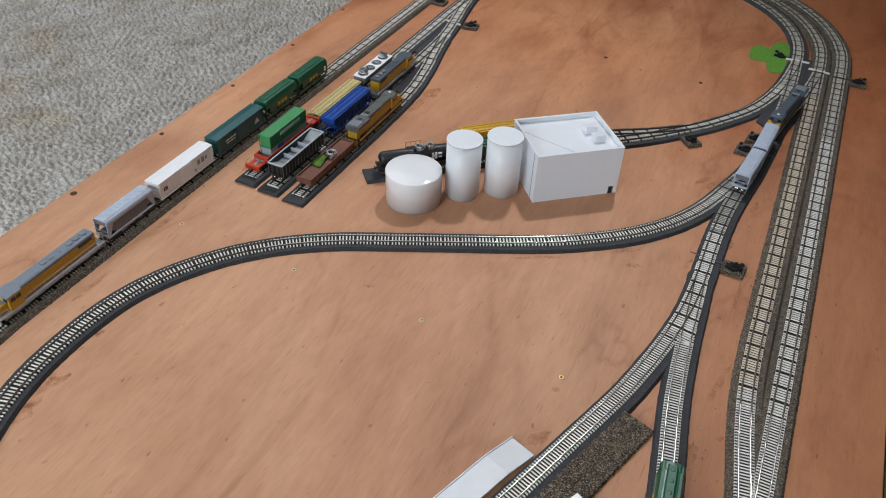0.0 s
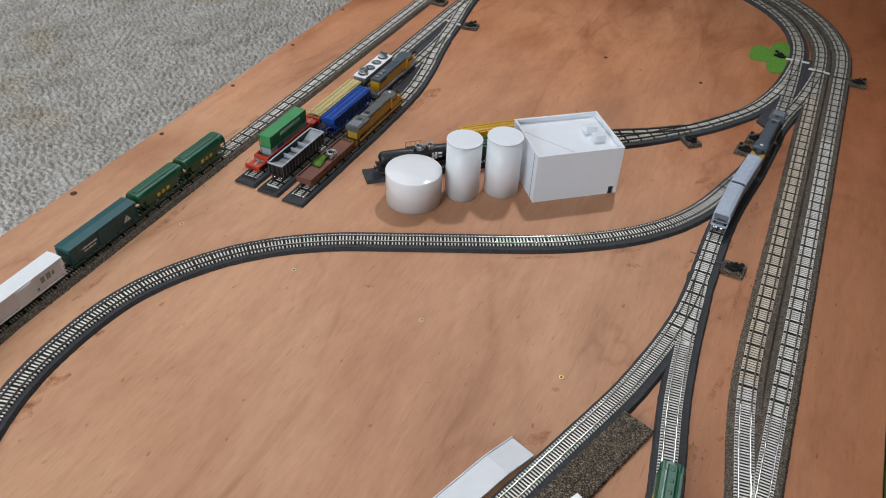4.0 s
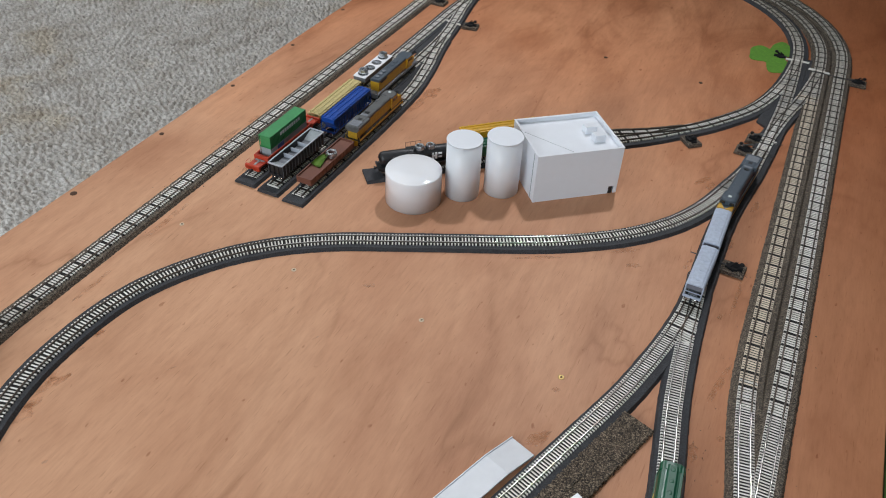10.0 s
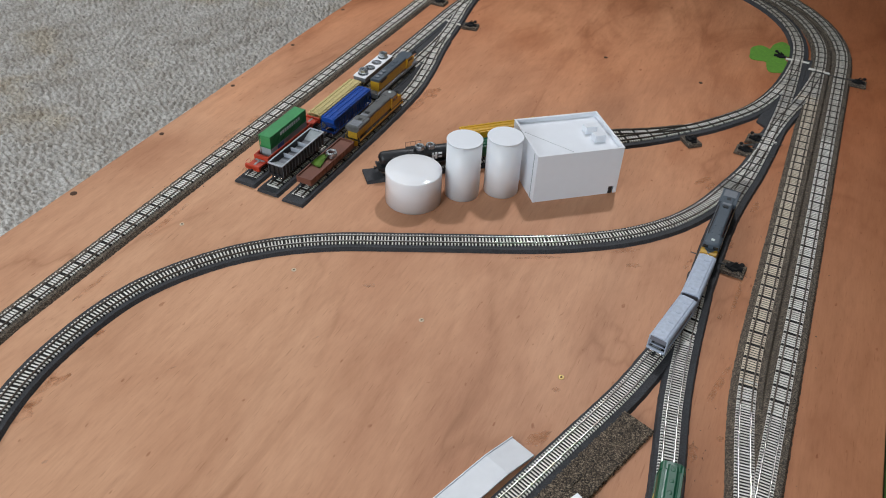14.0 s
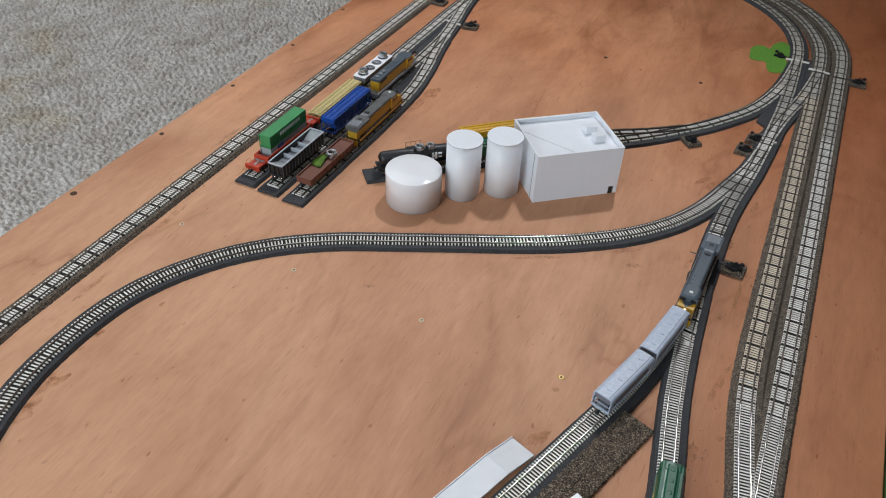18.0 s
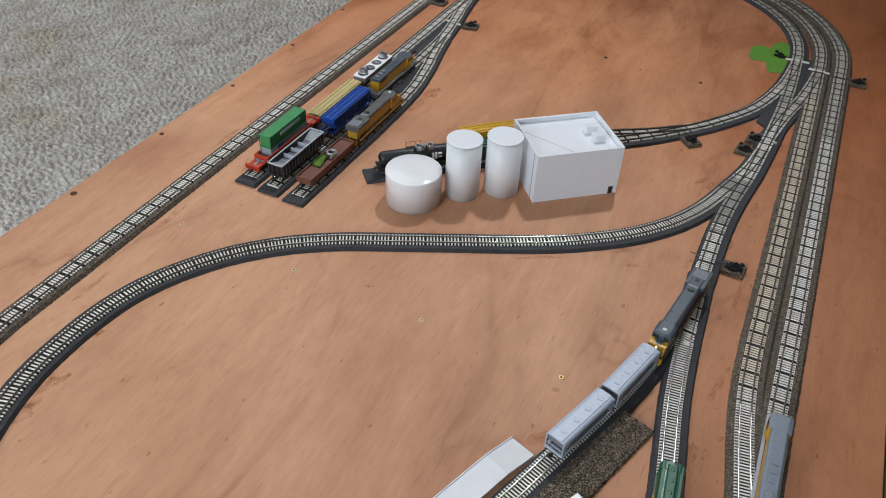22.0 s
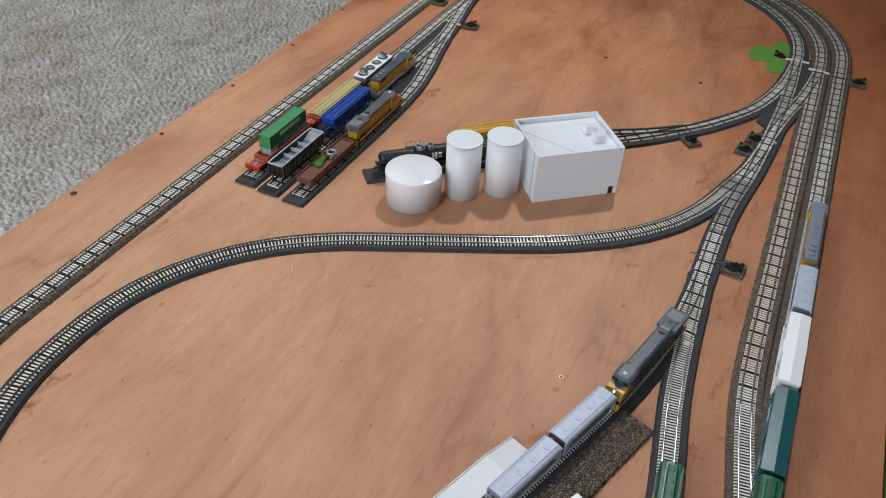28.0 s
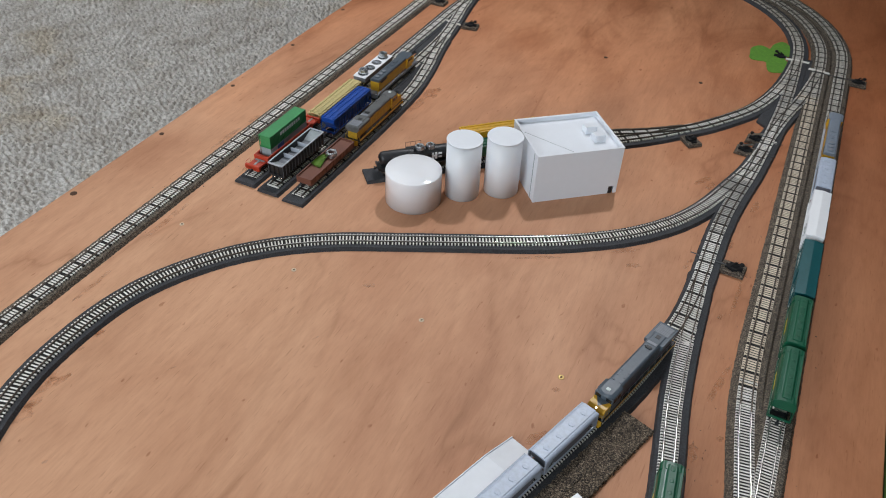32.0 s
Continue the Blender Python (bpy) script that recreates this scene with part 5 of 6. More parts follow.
silo(-0.3378, 0.6858, 0.0325, 0.0428, "short wide glossy white tank with rounded top", 0.0040)
silo(-0.2930, 0.7238, 0.0203, 0.0732, "tall white plastic pipe tank with flat lid")
silo(-0.2548, 0.7522, 0.0205, 0.0732, "tall white plastic pipe tank beside the building")


def factory():
    w, d, h, t = 0.1056, 0.0840, 0.0625, 0.0020
    b = empty("factory_building", pose(-0.2112, 0.7438, 0, 0, 0, 39.7), "plain white styrene flat-roofed model building with parapet", "building")
    bm = bmesh.new()
    box(bm, 0, w - 0.0110, 0, t, 0, h)
    box(bm, w - 0.0110, w - 0.0040, 0, t, 0.0100, h)
    box(bm, w - 0.0040, w, 0, t, 0, h)
    part("wall", bm, M_STYRENE, b)
    for x0, x1, y0, y1 in ((0, w, d - t, d), (0, t, t, d - t), (w - t, w, t, d - t)):
        bm = bmesh.new()
        box(bm, x0, x1, y0, y1, 0, h)
        part("wall", bm, M_STYRENE, b)
    bm = bmesh.new()
    prism_x(bm, [(t, h - 0.0050), (d - t, h - 0.0050), (d - t, h - 0.0068), (t, h - 0.0068)], t, w - t)
    part("roof", bm, M_STYRENE, b)
    bm = bmesh.new()
    rod(bm, (t, d * 0.80, h - 0.0050), (w * 0.50, t + 0.002, h - 0.0050), 0.0003, 4)
    part("roof_seam", bm, M_CONTGREY, b)
    for x0, x1, y0, y1 in ((-0.0004, w + 0.0004, -0.0004, t + 0.0002), (-0.0004, w + 0.0004, d - t - 0.0002, d + 0.0004)):
        bm = bmesh.new()
        box(bm, x0, x1, y0, y1, h - 0.0002, h + 0.0006)
        part("coping", bm, M_STYRENE, b)
    for x0, x1 in ((-0.0004, t + 0.0002), (w - t - 0.0002, w + 0.0004)):
        bm = bmesh.new()
        box(bm, x0, x1, t + 0.0002, d - t - 0.0002, h - 0.0002, h + 0.0006)
        part("coping", bm, M_STYRENE, b)
    for x, y in ((0.0770, 0.0440), (0.0800, 0.0240)):
        bm = bmesh.new()
        prism_x(bm, [(y, h - 0.0051), (y + 0.0120, h - 0.0051), (y + 0.0120, h + 0.0026), (y, h + 0.0040)], x - 0.001, x + 0.0125)
        u = part("roof_unit", bm, M_STYRENE, b, "white boxy roof vent", 0.0003)
        bm = bmesh.new()
        box(bm, x + 0.001, x + 0.0105, y - 0.0003, y + 0.0002, h - 0.0024, h + 0.0024)
        part("panel", bm, M_CARD, u)
    bm = bmesh.new()
    box(bm, w - 0.0110, w - 0.0058, 0.0004, 0.0016, 0, 0.0098)
    part("doorway", bm, M_BLACK, b, "small dark doorway")
    bm = bmesh.new()
    box(bm, -0.0005, 0.0001, 0.0100, 0.0106, 0.0, h - 0.001)
    part("wall_seam", bm, M_CONTGREY, b)


factory()


# ---- the loading ramp, the cork pad and a second small platform ----
def loading_ramp():
    m = Matrix(((-0.939, -0.345, 0, -0.0854), (0.345, -0.939, 0, 0.4082), (0, 0, 1, 0), (0, 0, 0, 1)))
    r = empty("loading_ramp", m, "white styrene loading ramp with a low back wall beside the track", "ramp")
    wid, ramp_l, deck_l, hgt = 0.0240, 0.0330, 0.135, 0.0080
    bm = bmesh.new()
    prism_x(bm, [(0, 0), (0, 0.0018), (ramp_l, hgt), (ramp_l, hgt - 0.0016), (0.004, 0)], 0, wid)
    part("ramp", bm, M_CARD, r, "sloping white ramp", 0.0002)
    bm = bmesh.new()
    box(bm, 0, wid, ramp_l, deck_l, hgt - 0.0016, hgt)
    part("deck", bm, M_CARD, r, "level white deck", 0.0002)
    bm = bmesh.new()
    prism_x(bm, [(0.0, 0.0), (0.0, 0.0032), (ramp_l, hgt + 0.0013), (deck_l, hgt + 0.0013), (deck_l, 0.0)], wid, wid + 0.0009)
    part("back_wall", bm, M_STYRENE, r, "low white back wall", 0.0002)
    bm = bmesh.new()
    prism_x(bm, [(0.004, 0.0), (ramp_l, hgt - 0.0018), (deck_l, hgt - 0.0018), (deck_l, 0.0)], 0.003, 0.0044)
    part("front_wall", bm, M_STYRENE, r)


loading_ramp()


def cork_pad():
    """Two strips of coarse cork with a crumbled, grainy top."""
    p = empty("cork_pad", Matrix.Translation((-0.0307, 0.4855, 0)) @ Matrix.Rotation(math.atan2(-0.325, 0.94), 4, "Z"), "loose strips of speckled cork roadbed laid side by side", "cork strip")
    top = [(-0.0072 + 0.0012 * k, 0.0049) for k in range(13)]
    for x in (0.0, 0.0149):
        bm = bmesh.new()
        line = np.stack([np.full(150, x + 0.0074), np.linspace(-0.175, 0.0, 150)], -1)
        sweep(bm, line, top + [(0.0075, 0.0022), (0.0074, 0.0), (-0.0074, 0.0), (-0.0075, 0.0022)], False, 0.0011)
        part("cork_strip", bm, M_CORKPAD, p)


cork_pad()
bm = bmesh.new()
prism_x(bm, [(0, 0), (0, 0.0045), (0.060, 0.0045), (0.060, 0)], -0.022, 0)
ob = part("platform", bm, M_STYRENE, None, "", 0.0003)
ob.matrix_basis = Matrix.Translation((-0.0418, 0.3847, 0.0047)) @ Matrix.Rotation(radians(152), 4, "Z")
tagged(ob, "small white styrene platform on the cork strips", "platform")


# ---- ground throws ----
def ground_throw(x, y, turn, reach, pad=True, bar=False, label="black ground throw on a cork pad beside a turnout"):
    g = empty("ground_throw", pose(x, y, 0, 0, 0, turn), label, "switch lever", "ground throws")
    base = 0.0045 if pad else 0.0012
    if pad:
        bm = bmesh.new()
        prism_y(bm, [(-0.0130, 0), (0.0130, 0), (0.0122, base), (-0.0124, base)], -0.0100, 0.0100)
        part("cork_base", bm, M_CORK, g, "", 0.0004)
    bm = bmesh.new()
    box(bm, -0.0085, 0.0095, -0.0036, 0.0036, base, base + 0.0016)
    box(bm, -0.0050, 0.0046, -0.0058, 0.0058, base, base + 0.0030)
    box(bm, -0.0012, 0.0012, -0.0074, 0.0074, base, base + 0.0022)
    part("lever_frame", bm, M_MATTBLACK, g, "", 0.0003)
    bm = bmesh.new()
    rod(bm, (0, 0, base + 0.0024), (0.0068, 0, base + 0.0066), 0.0013, 8)
    rod(bm, (-0.0040, -0.0040, base + 0.0010), (0.0010, 0.0010, base + 0.0078), 0.0012, 6, 0.0006)
    rod(bm, (-0.0010, 0.0048, base + 0.0010), (0.0026, 0.0020, base + 0.0068), 0.0012, 6, 0.0006)
    lathe(bm, [(0.0008, base + 0.0050), (0.0025, base + 0.0060), (0.0028, base + 0.0074), (0.0018, base + 0.0086)], 12, 0.0072, 0)
    part("lever", bm, M_MATTBLACK, g, "black weighted lever")
    bm = bmesh.new()
    rod(bm, (-0.007, 0, base + 0.0011), (-reach, 0, BED + TIE_H + 0.0002), 0.0006, 6)
    part("throw_rod", bm, M_BLACK, g)
    if bar:
        bm = bmesh.new()
        rod(bm, (-0.0060, -0.0062, base + 0.0062), (0.0052, 0.0062, base + 0.0088), 0.0012, 8)
        part("spring_bar", bm, M_STEEL, g, "bright steel bar")
    return g


ground_throw(0.0220, 0.7285, -4, 0.047)
ground_throw(-0.0045, 0.9800, 176, 0.038, bar=True)
ground_throw(0.0040, 1.0145, 176, 0.034, bar=True)
ground_throw(-0.0735, 0.9700, -48, 0.028)
ground_throw(0.0000, 1.3000, 180, 0.036, False, label="black ground throw on a green felt patch")
ground_throw(0.1165, 1.2590, 0, 0.068)
ground_throw(-0.4700, 1.1530, 10, 0.032)
ground_throw(-0.5560, 1.2160, 0, 0.030)


def felt_patch():
    """A cut scrap of green felt with three lobes."""
    bm = bmesh.new()
    pts = []
    for k in range(60):
        a = 2 * math.pi * k / 60
        r = 0.034 * (1 + 0.32 * math.cos(3 * a + math.pi) - 0.10 * math.cos(6 * a) + 0.03 * math.sin(11 * a))
        pts.append((r * math.cos(a) * 0.86, r * math.sin(a) * 1.5))
    lo = [bm.verts.new((x, y, 0)) for x, y in pts]
    hi = [bm.verts.new((x, y, 0.0010)) for x, y in pts]
    bm.faces.new(hi)
    bm.faces.new(lo[::-1])
    for i in range(60):
        j = (i + 1) % 60
        bm.faces.new((lo[i], lo[j], hi[j], hi[i]))
    ob = part("felt_patch", bm, M_PAD)
    ob.location = (-0.010, 1.297, 0.0001)
    tagged(ob, "scrap of bright green felt under a ground throw", "felt")


felt_patch()


# ---- screws and old screw holes in the veneer ----
def screw(x, y, r=0.0026, mat=None):
    s = empty("screw", pose(x, y, 0.0, 0, 0, (x * 977 + y * 613) * 57 % 90), "small countersunk screw head in the veneer", "screw", "screws")
    bm = bmesh.new()
    lathe(bm, [(r, -0.0004), (r, 0.0003), (r * 0.8, 0.0005), (r * 0.55, 0.0003)], 20)
    part("screw_head", bm, mat or M_BRASS, s)
    bm = bmesh.new()
    box(bm, -r * 0.45, r * 0.45, -r * 0.12, r * 0.12, 0.0002, 0.00052)
    box(bm, -r * 0.12, r * 0.12, -r * 0.45, r * 0.45, 0.0002, 0.00056)
    part("cross_slot", bm, M_HOLE, s)


screw(-0.5393, 0.5216, 0.0026, M_RIM)
screw(-0.3891, 0.5139, 0.0026, M_RIM)
screw(-0.2390, 0.5086, 0.0026, M_RIM)
screw(-0.0934, 0.5010, 0.0030)
screw(-0.6834, 0.5095, 0.0040, M_HOLE)
screw(-0.6830, 0.6583, 0.0032, M_HOLE)
screw(-0.6827, 0.8061, 0.0030, M_HOLE)
screw(-0.6825, 0.9564, 0.0030, M_HOLE)
screw(-0.6850, 1.1107, 0.0030, M_HOLE)
screw(-0.0948, 1.1480, 0.0030, M_HOLE)
screw(-0.2436, 1.1590, 0.0030, M_HOLE)


# ---- parked cars ----
def parked():
    well_car(on_track(YARD_A, at_y(YARD_A, 0.6975), 0.110), "bright red intermodal well car on the outer yard track")
    lower = container(Matrix.Translation((0, 0, RAIL_TOP + 0.0033)) @ Matrix.Translation((-0.5220, 0.698, 0)), "weathered grey container in the well car", M_CONTGREY)
    bm = bmesh.new()
    box(bm, 0.0072, 0.0079, -0.0245, -0.0125, 0.003, 0.0155)
    part("panel", bm, M_CONTBLUE, lower, "blue panel")
    bm = bmesh.new()
    box(bm, 0.0072, 0.0079, -0.0365, -0.0255, 0.003, 0.0155)
    part("panel", bm, M_LTGREY, lower, "pale grey panel")
    container(Matrix.Translation((-0.5220, 0.698, RAIL_TOP + 0.0033 + 0.0164)), "green shipping container stacked on another in the well car", M_LGREEN, M_MARK_W)
    ribbed_car(on_track(YARD_A, at_y(YARD_A, 0.8180), 0.085), "low cream freight car with ribbed top in the yard", M_CREAM, 0.0535, 0.0135, posts=False)
    fan_flat(on_track(YARD_A, at_y(YARD_A, 0.9215), 0.060), "white-roofed car with four round vents in the yard")
    open_hopper(on_track(YARD_B, at_y(YARD_B, 0.6755), 0.066), "black ribbed open hopper with silver rails, empty")
    blue_hopper(on_track(YARD_B, at_y(YARD_B, 0.7905), 0.075), "glossy blue long covered hopper with ribbed roof")
    locomotive(on_track(YARD_B, at_y(YARD_B, 0.9150), 0.072, True), "yellow diesel locomotive with grey roof parked in yard", "emd", M_DKROOF, 0.0585, flank=M_YELLOW, rails=M_OCHRE, sill=M_MIDGREY)
    gondola(on_track(YARD_C, at_y(YARD_C, 0.6830), 0.074), "rust-brown low gondola in the yard")
    locomotive(on_track(YARD_C, at_y(YARD_C, 0.8010), 0.072, True), "yellow diesel locomotive with wide grey radiators parked in yard", "ge", M_ROOFWORN, 0.0610, flank=M_OCHRE, rails=M_OCHRE)
    tank_car(on_track(SPUR, length_of(SPUR)[-1] - 0.062, 0.070), "glossy black tank car on the industry spur")
    ribbed_car(on_track(SPUR, length_of(SPUR)[-1] - 0.172, 0.075), "dark green freight car behind the white tanks", M_GREEN, 0.0460, 0.0215)
    ribbed_car(on_track(SPUR_BACK, length_of(SPUR_BACK)[-1] - 0.1005, 0.075), "yellow ribbed freight car on the spur behind the building", M_YELLOW, 0.0520, 0.0252, rows=12)
    round_hopper(on_track(SIDING, at_y(SIDING, 0.427) - 0.0370, 0.052), "glossy dark green covered hopper on the siding", M_GREEN)


parked()


# ---- hex nuts used as weights, and a lime scrap in the gondola ----
def hex_nut(x, y, z, turn, tilt=0.0, r=0.0060):
    bm = bmesh.new()
    q, h = r * 0.56, r * 0.83
    out = [(r * math.cos(radians(60 * i)), r * math.sin(radians(60 * i))) for i in range(6)]
    inn = [(q * math.cos(radians(60 * i)), q * math.sin(radians(60 * i))) for i in range(6)]
    v = {}
    for nm, ring in (("o", out), ("i", inn)):
        for zz in (0, 1):
            v[nm, zz] = [bm.verts.new((a, b, zz * h)) for a, b in ring]
    for i in range(6):
        j = (i + 1) % 6
        bm.faces.new((v["o", 0][i], v["o", 0][j], v["o", 1][j], v["o", 1][i]))
        bm.faces.new((v["i", 1][i], v["i", 1][j], v["i", 0][j], v["i", 0][i]))
        bm.faces.new((v["o", 1][i], v["o", 1][j], v["i", 1][j], v["i", 1][i]))
        bm.faces.new((v["i", 0][i], v["i", 0][j], v["o", 0][j], v["o", 0][i]))
    ob = part("hex_nut", bm, M_STEEL, None, "", 0.0005)
    ob.matrix_basis = pose(x, y, z, tilt, 0, turn)
    tagged(ob, "shiny zinc hex nut laid on a car as a weight", "nut", "hex nuts")


hex_nut(-0.4510, 0.6920, RAIL_TOP + 0.0119, 10, -2, 0.0076)
hex_nut(-0.5212, 0.8927, RAIL_TOP + 0.0153, 20, 0, 0.0068)
hex_nut(-0.5212, 0.9503, RAIL_TOP + 0.0153, 0, 0, 0.0068)
hex_nut(-0.3560, 0.7375, RAIL_TOP + 0.0256, 15)
hex_nut(-0.3460, 0.7465, RAIL_TOP + 0.0256, 40)


# ---- glue stains in the veneer, crumbs of cork and a lime scrap ----
def film(name):
    """A thin stain that lets the veneer show through."""
    m, nt, b = material(name)
    b.inputs["Base Color"].default_value = (0.50, 0.205, 0.08, 1)
    b.inputs["Roughness"].default_value = 0.55
    b.inputs["Specular IOR Level"].default_value = 0.18
    v = coords(nt)
    fac = nt.nodes.new("ShaderNodeMapRange")
    fac.inputs["From Min"].default_value, fac.inputs["From Max"].default_value = 0.35, 0.75
    fac.inputs["To Max"].default_value = 0.55
    nt.links.new(noise_tex(nt, v, 90, 4), fac.inputs["Value"])
    nt.links.new(fac.outputs["Result"], b.inputs["Alpha"])
    return m


M_STAIN = film("glue_stain")


def stain(x, y, rx, ry, turn, seed):
    rng = random.Random(seed)
    k = [rng.uniform(0.6, 1.15) for _ in range(22)]
    bm = bmesh.new()
    c, s = math.cos(radians(turn)), math.sin(radians(turn))
    pts = []
    for i in range(22):
        a = 2 * math.pi * i / 22
        u, w = rx * k[i] * math.cos(a), ry * k[i] * math.sin(a)
        pts.append(bm.verts.new((x + c * u - s * w, y + s * u + c * w, 0.00025)))
    bm.faces.new(pts)
    ob = part("glue_stain", bm, M_STAIN)
    tagged(ob, "dried reddish glue stain on the veneer beside track", "stain", "glue stains")


for n, (x, y, rx, ry, turn) in enumerate((
        (-0.5029, 0.3878, 0.008, 0.004, 60), (-0.4965, 0.3533, 0.005, 0.003, 80), (-0.4962, 0.2961, 0.006, 0.003, 85), (-0.3105, 0.5285, 0.005, 0.003, 30),
        (-0.0890, 0.4270, 0.016, 0.006, 62), (-0.0378, 0.4156, 0.006, 0.003, 60), (0.0110, 0.7737, 0.010, 0.004, 90), (-0.0759, 0.6875, 0.010, 0.004, 30),
        (-0.3448, 0.5771, 0.012, 0.003, 28), (-0.4252, 0.9265, 0.018, 0.007, 100), (-0.5440, 0.6600, 0.030, 0.004, 90), (-0.0300, 0.8800, 0.012, 0.004, 75),
        (-0.1150, 0.6980, 0.014, 0.004, 45), (0.0230, 0.6500, 0.005, 0.003, 80), (-0.5520, 0.4000, 0.030, 0.003, 90), (0.0260, 0.8600, 0.014, 0.004, 85),
        (-0.4938, 0.2784, 0.013, 0.004, 70), (-0.4878, 0.2598, 0.009, 0.004, 75), (-0.4928, 0.2927, 0.009, 0.003, 62), (-0.5017, 0.3263, 0.009, 0.003, 58),
        (-0.4989, 0.3537, 0.005, 0.003, 50), (0.0505, 0.4965, 0.004, 0.003, 80), (0.0306, 0.4720, 0.012, 0.006, 90), (-0.4111, 0.3490, 0.005, 0.0009, 60),
        (-0.4339, 0.2256, 0.0025, 0.0016, 60), (0.0079, 0.6435, 0.004, 0.0025, 10), (-0.0923, 0.4851, 0.004, 0.003, 20), (-0.0241, 0.7148, 0.008, 0.003, 80),
        (-0.4442, 0.6962, 0.012, 0.004, 95), (-0.5268, 0.3648, 0.02, 0.003, 70),
        (-0.4890, 0.2649, 0.012, 0.004, 70), (-0.4836, 0.2507, 0.012, 0.0045, 66), (-0.5000, 0.3523, 0.009, 0.0035, 72), (-0.4860, 0.2955, 0.010, 0.0035, 78),
        (-0.3071, 0.5294, 0.0045, 0.0038, 20), (-0.3170, 0.4406, 0.004, 0.001, 65), (-0.4321, 0.9226, 0.016, 0.008, 80), (-0.4330, 0.8820, 0.030, 0.006, 84),
        (-0.6039, 0.7465, 0.012, 0.005, 80), (-0.6060, 0.6900, 0.035, 0.004, 90), (-0.5580, 0.5200, 0.040, 0.004, 90), (-0.0399, 0.8881, 0.016, 0.005, 60),
        (-0.0900, 0.7080, 0.020, 0.004, 38), (-0.1700, 0.6520, 0.030, 0.003, 29), (0.0330, 0.6900, 0.030, 0.003, 88), (0.0380, 0.5600, 0.030, 0.004, 80))):
    stain(x, y, rx, ry, turn, n)


def crumbs():
    """Loose grains of cork and foam beside the roadbeds."""
    rng = random.Random(11)
    bm = bmesh.new()
    spots = []
    for x in (0.0385, 0.1125, -0.6030, -0.5620):
        spots += [(x + rng.gauss(0, 0.004), rng.uniform(0.42, 1.25)) for _ in range(46)]
    for cx, cy in ((0.034, 0.72), (0.030, 0.735), (-0.002, 0.475), (0.038, 0.47), (-0.02, 1.0), (0.125, 1.25), (-0.06, 0.965), (-0.46, 1.15)):
        spots += [(cx + rng.gauss(0, 0.009), cy + rng.gauss(0, 0.009)) for _ in range(12)]
    for x, y in spots:
        r = rng.uniform(0.0003, 0.0009)
        v = [bm.verts.new((x + r * rng.uniform(-1, 1), y + r * rng.uniform(-1, 1), z)) for z in (0, 0, 0, r, r * 1.3)]
        for a, b, c in ((0, 1, 3), (1, 2, 3), (2, 0, 3), (0, 1, 4), (1, 2, 4), (2, 0, 4)):
            bm.faces.new((v[a], v[b], v[c]))
    ob = part("cork_crumb", bm, M_CORK)
    tagged(ob, "loose dark crumbs of cork beside the roadbed", "crumbs", kind="stuff")


crumbs()


def lime_scrap():
    """A curled scrap of lime plastic lying in the gondola."""
    bm = bmesh.new()
    rows = []
    for i in range(9):
        y = 0.663 + i * 0.0030
        w = 0.0095 - 0.0007 * i
        z = RAIL_TOP + 0.0122 + 0.0025 * math.sin(i / 8 * 2.2)
        rows.append([bm.verts.new((-0.4555 + u * w, y, z + dz)) for u, dz in ((-0.7, 0.0028), (0.0, 0.0004), (0.7, 0.0))])
    for a, b in zip(rows, rows[1:]):
        for i in range(2):
            bm.faces.new((a[i], a[i + 1], b[i + 1], b[i])).smooth = True
    bmesh.ops.solidify(bm, geom=bm.faces[:], thickness=0.0006)
    ob = part("plastic_scrap", bm, M_LIME)
    tagged(ob, "curled lime green plastic scrap in the gondola", "scrap")


lime_scrap()


# ---- the trains that move ----
def train_main():
    """Six cars on the outer main line, built nose first; each with its lead over the first hopper's front end."""
    here = pose(0, 0, RAIL_TOP)
    return [
        (locomotive(here, "yellow diesel locomotive with blue-grey roof and three fans", "emd", M_GREYROOF, 0.0660), 0.0733, 0.074),
        (covered_hopper(here, "light grey covered hopper behind the locomotive", M_HOPGREY), -0.0350, 0.050),
        (boxcar(here, "white ribbed boxcar with small maroon emblem", M_WHITE), -0.1255, 0.070),
        (boxcar(here, "dark teal boxcar with pale markings", M_TEAL, marks="teal"), -0.2285, 0.070),
        (round_hopper(here, "glossy dark green covered hopper with yellow markings", M_GREEN), -0.3165, 0.052),
        (round_hopper(here, "glossy dark green covered hopper, last car of the train", M_GREEN), -0.3922, 0.052),
    ]


def train_switch():
    """The switching locomotive and the two hoppers that it backs down the ladder."""
    here = pose(0, 0, RAIL_TOP)
    first = covered_hopper(here, "light grey covered hopper pushed by the switching locomotive", M_HOPGREY, top=0.0226)
    second = copy_thing(first, here)
    tagged(second, "light grey covered hopper coupled to the switching locomotive")
    return [
        (first, -0.0350, 0.050),
        (second, -0.1095, 0.050),
        (locomotive(here, "dark grey-roofed yellow diesel locomotive with lit headlight", "ge", M_DKROOF, 0.0640, lit=True, flank=M_DKROOF, rails=M_MIDGREY), -0.2125, 0.074),
    ]


MAIN_TRAIN, SWITCH_TRAIN = train_main(), train_switch()

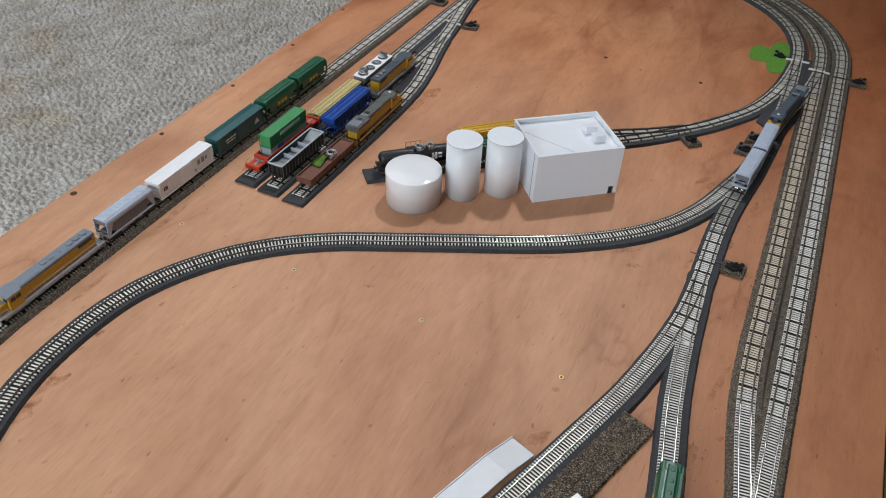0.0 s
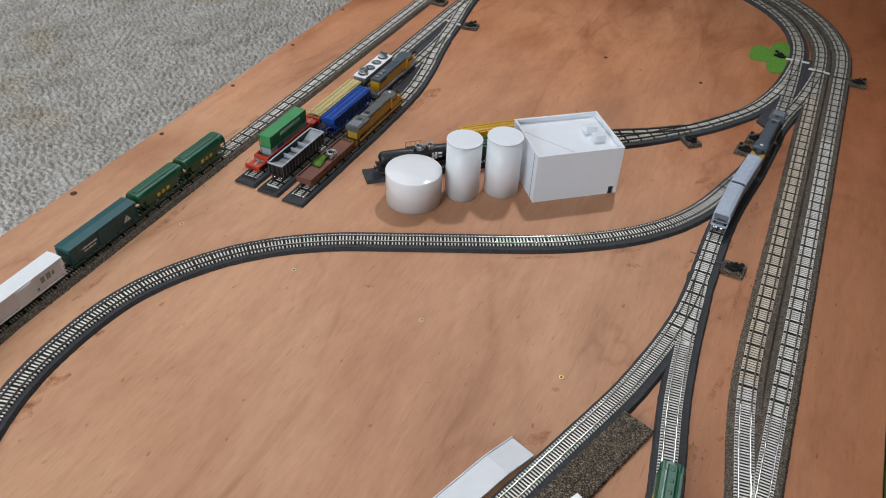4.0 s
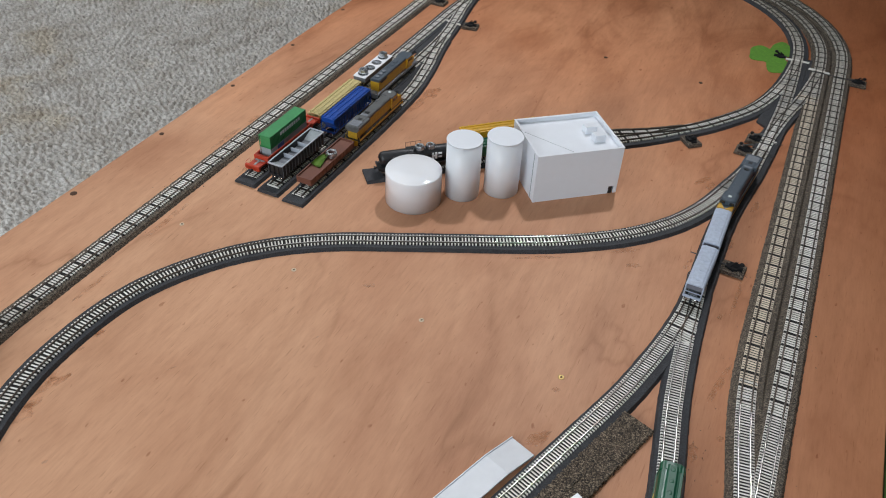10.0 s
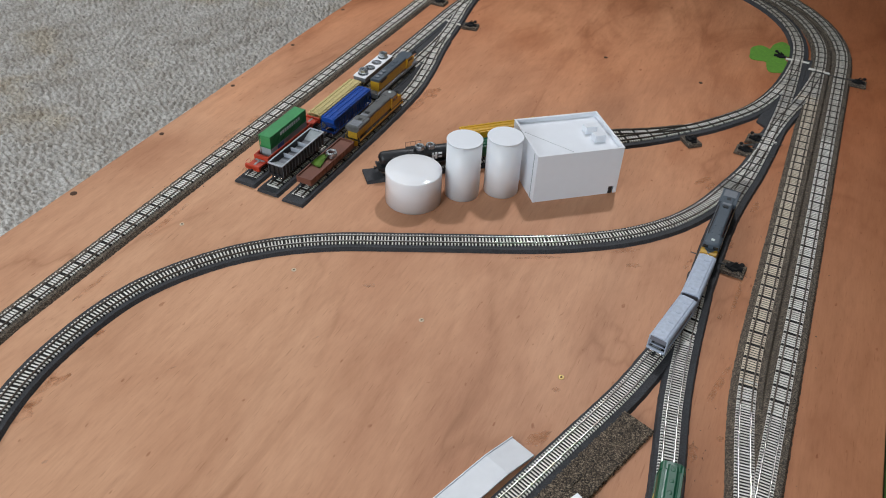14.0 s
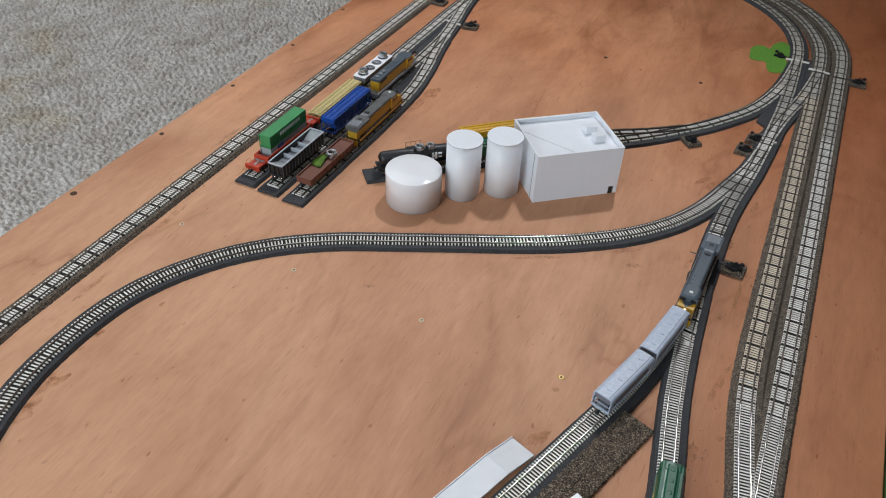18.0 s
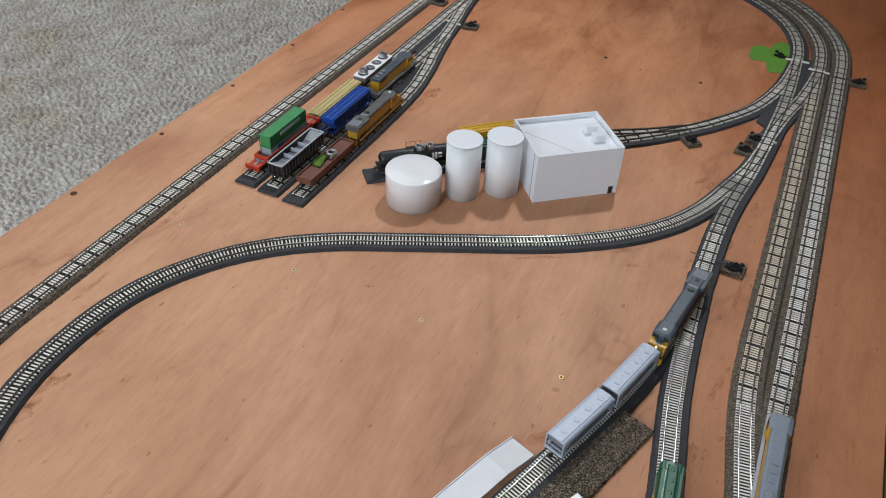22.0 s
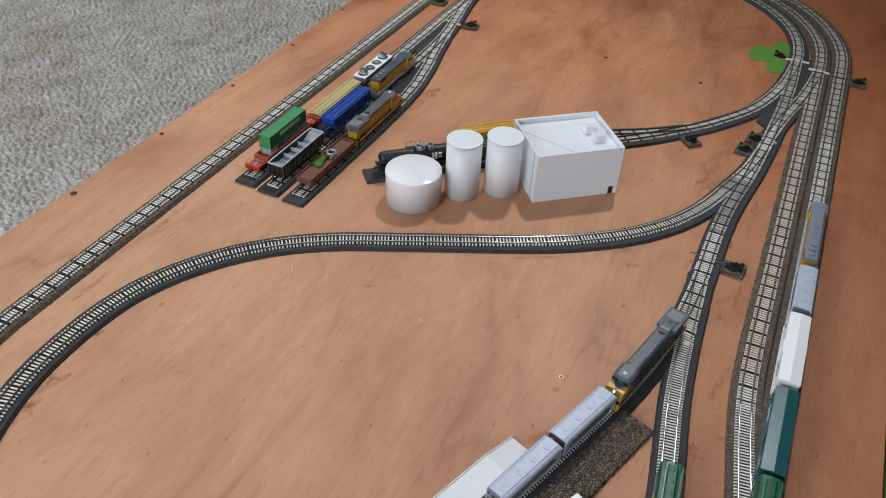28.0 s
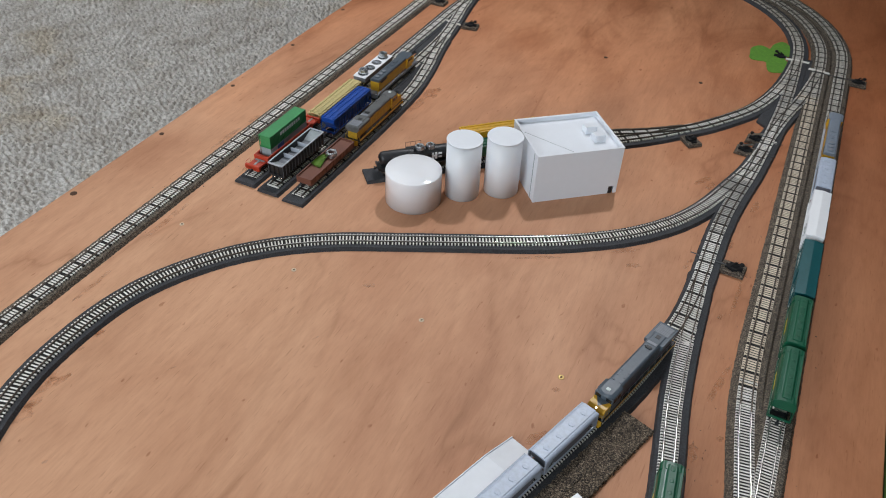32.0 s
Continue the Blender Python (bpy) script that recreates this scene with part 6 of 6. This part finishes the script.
# how far the main train's first hopper has gone since the start, and the switch train's leading end along its way
MAIN_RUN = [(0, 0.002), (6, 0.3495), (14, 0.8010), (22, 1.2526), (28, 1.5912), (32, 1.8190)]
SWITCH_RUN = [(0, -0.0020), (3.5, 0.0780), (8, 0.1780), (14, 0.3125), (16.5, 0.3705), (18, 0.4062), (20, 0.4420), (22, 0.4700), (24, 0.4962), (25, 0.5087), (27.5, 0.5385), (28, 0.5418), (30, 0.5555), (32, 0.5672)]


def glide(rows, t):
    """Smooth interpolation of (time, distance) rows with slopes taken from their neighbours."""
    ts, ss = [r[0] for r in rows], [r[1] for r in rows]
    k = max(0, min(len(ts) - 2, int(np.searchsorted(ts, t, side="right")) - 1))

    def slope(i):
        a, b = max(0, i - 1), min(len(ts) - 1, i + 1)
        return (ss[b] - ss[a]) / (ts[b] - ts[a])
    h = ts[k + 1] - ts[k]
    u = (t - ts[k]) / h
    return (ss[k] * (1 + 2 * u) * (1 - u) ** 2 + slope(k) * h * u * (1 - u) ** 2 + ss[k + 1] * u * u * (3 - 2 * u) - slope(k + 1) * h * u * u * (1 - u))


def motions():
    # the oval opened at its top, run down the far side, round the near end and up
    way = np.array([(OX - R_OUT, 1.30)] + arc(OX, Y_LOW, R_OUT, 180, 360, 80) + [(OX + R_OUT, 1.30)])
    start = 1.30 - 0.4555
    for car, lead, base in MAIN_TRAIN:
        walk(car, [(t / 4, on_track(way, start + glide(MAIN_RUN, t / 4) + lead, base)) for t in range(129)])
    # off the inner main line through the crossover and down the ladder
    joint = int(np.hypot(*(LADDER - CROSSOVER[0]).T).argmin())
    up = INNER[np.hypot(*(INNER - CROSSOVER[-1]).T).argmin():]
    route = eased(np.concatenate([up[60::-1], CROSSOVER[::-1], LADDER[joint - 2::-1]]), 40)
    d = length_of(route)
    origin = float(d[np.hypot(*(route - np.array(SWITCH_AT)).T).argmin()])
    for k, (car, lead, base) in enumerate(SWITCH_TRAIN):
        walk(car, [(t / 4, on_track(route, origin + glide(SWITCH_RUN, t / 4) + lead, base)) for t in range(129)])


SWITCH_AT = (0.0015, 0.8685)
motions()
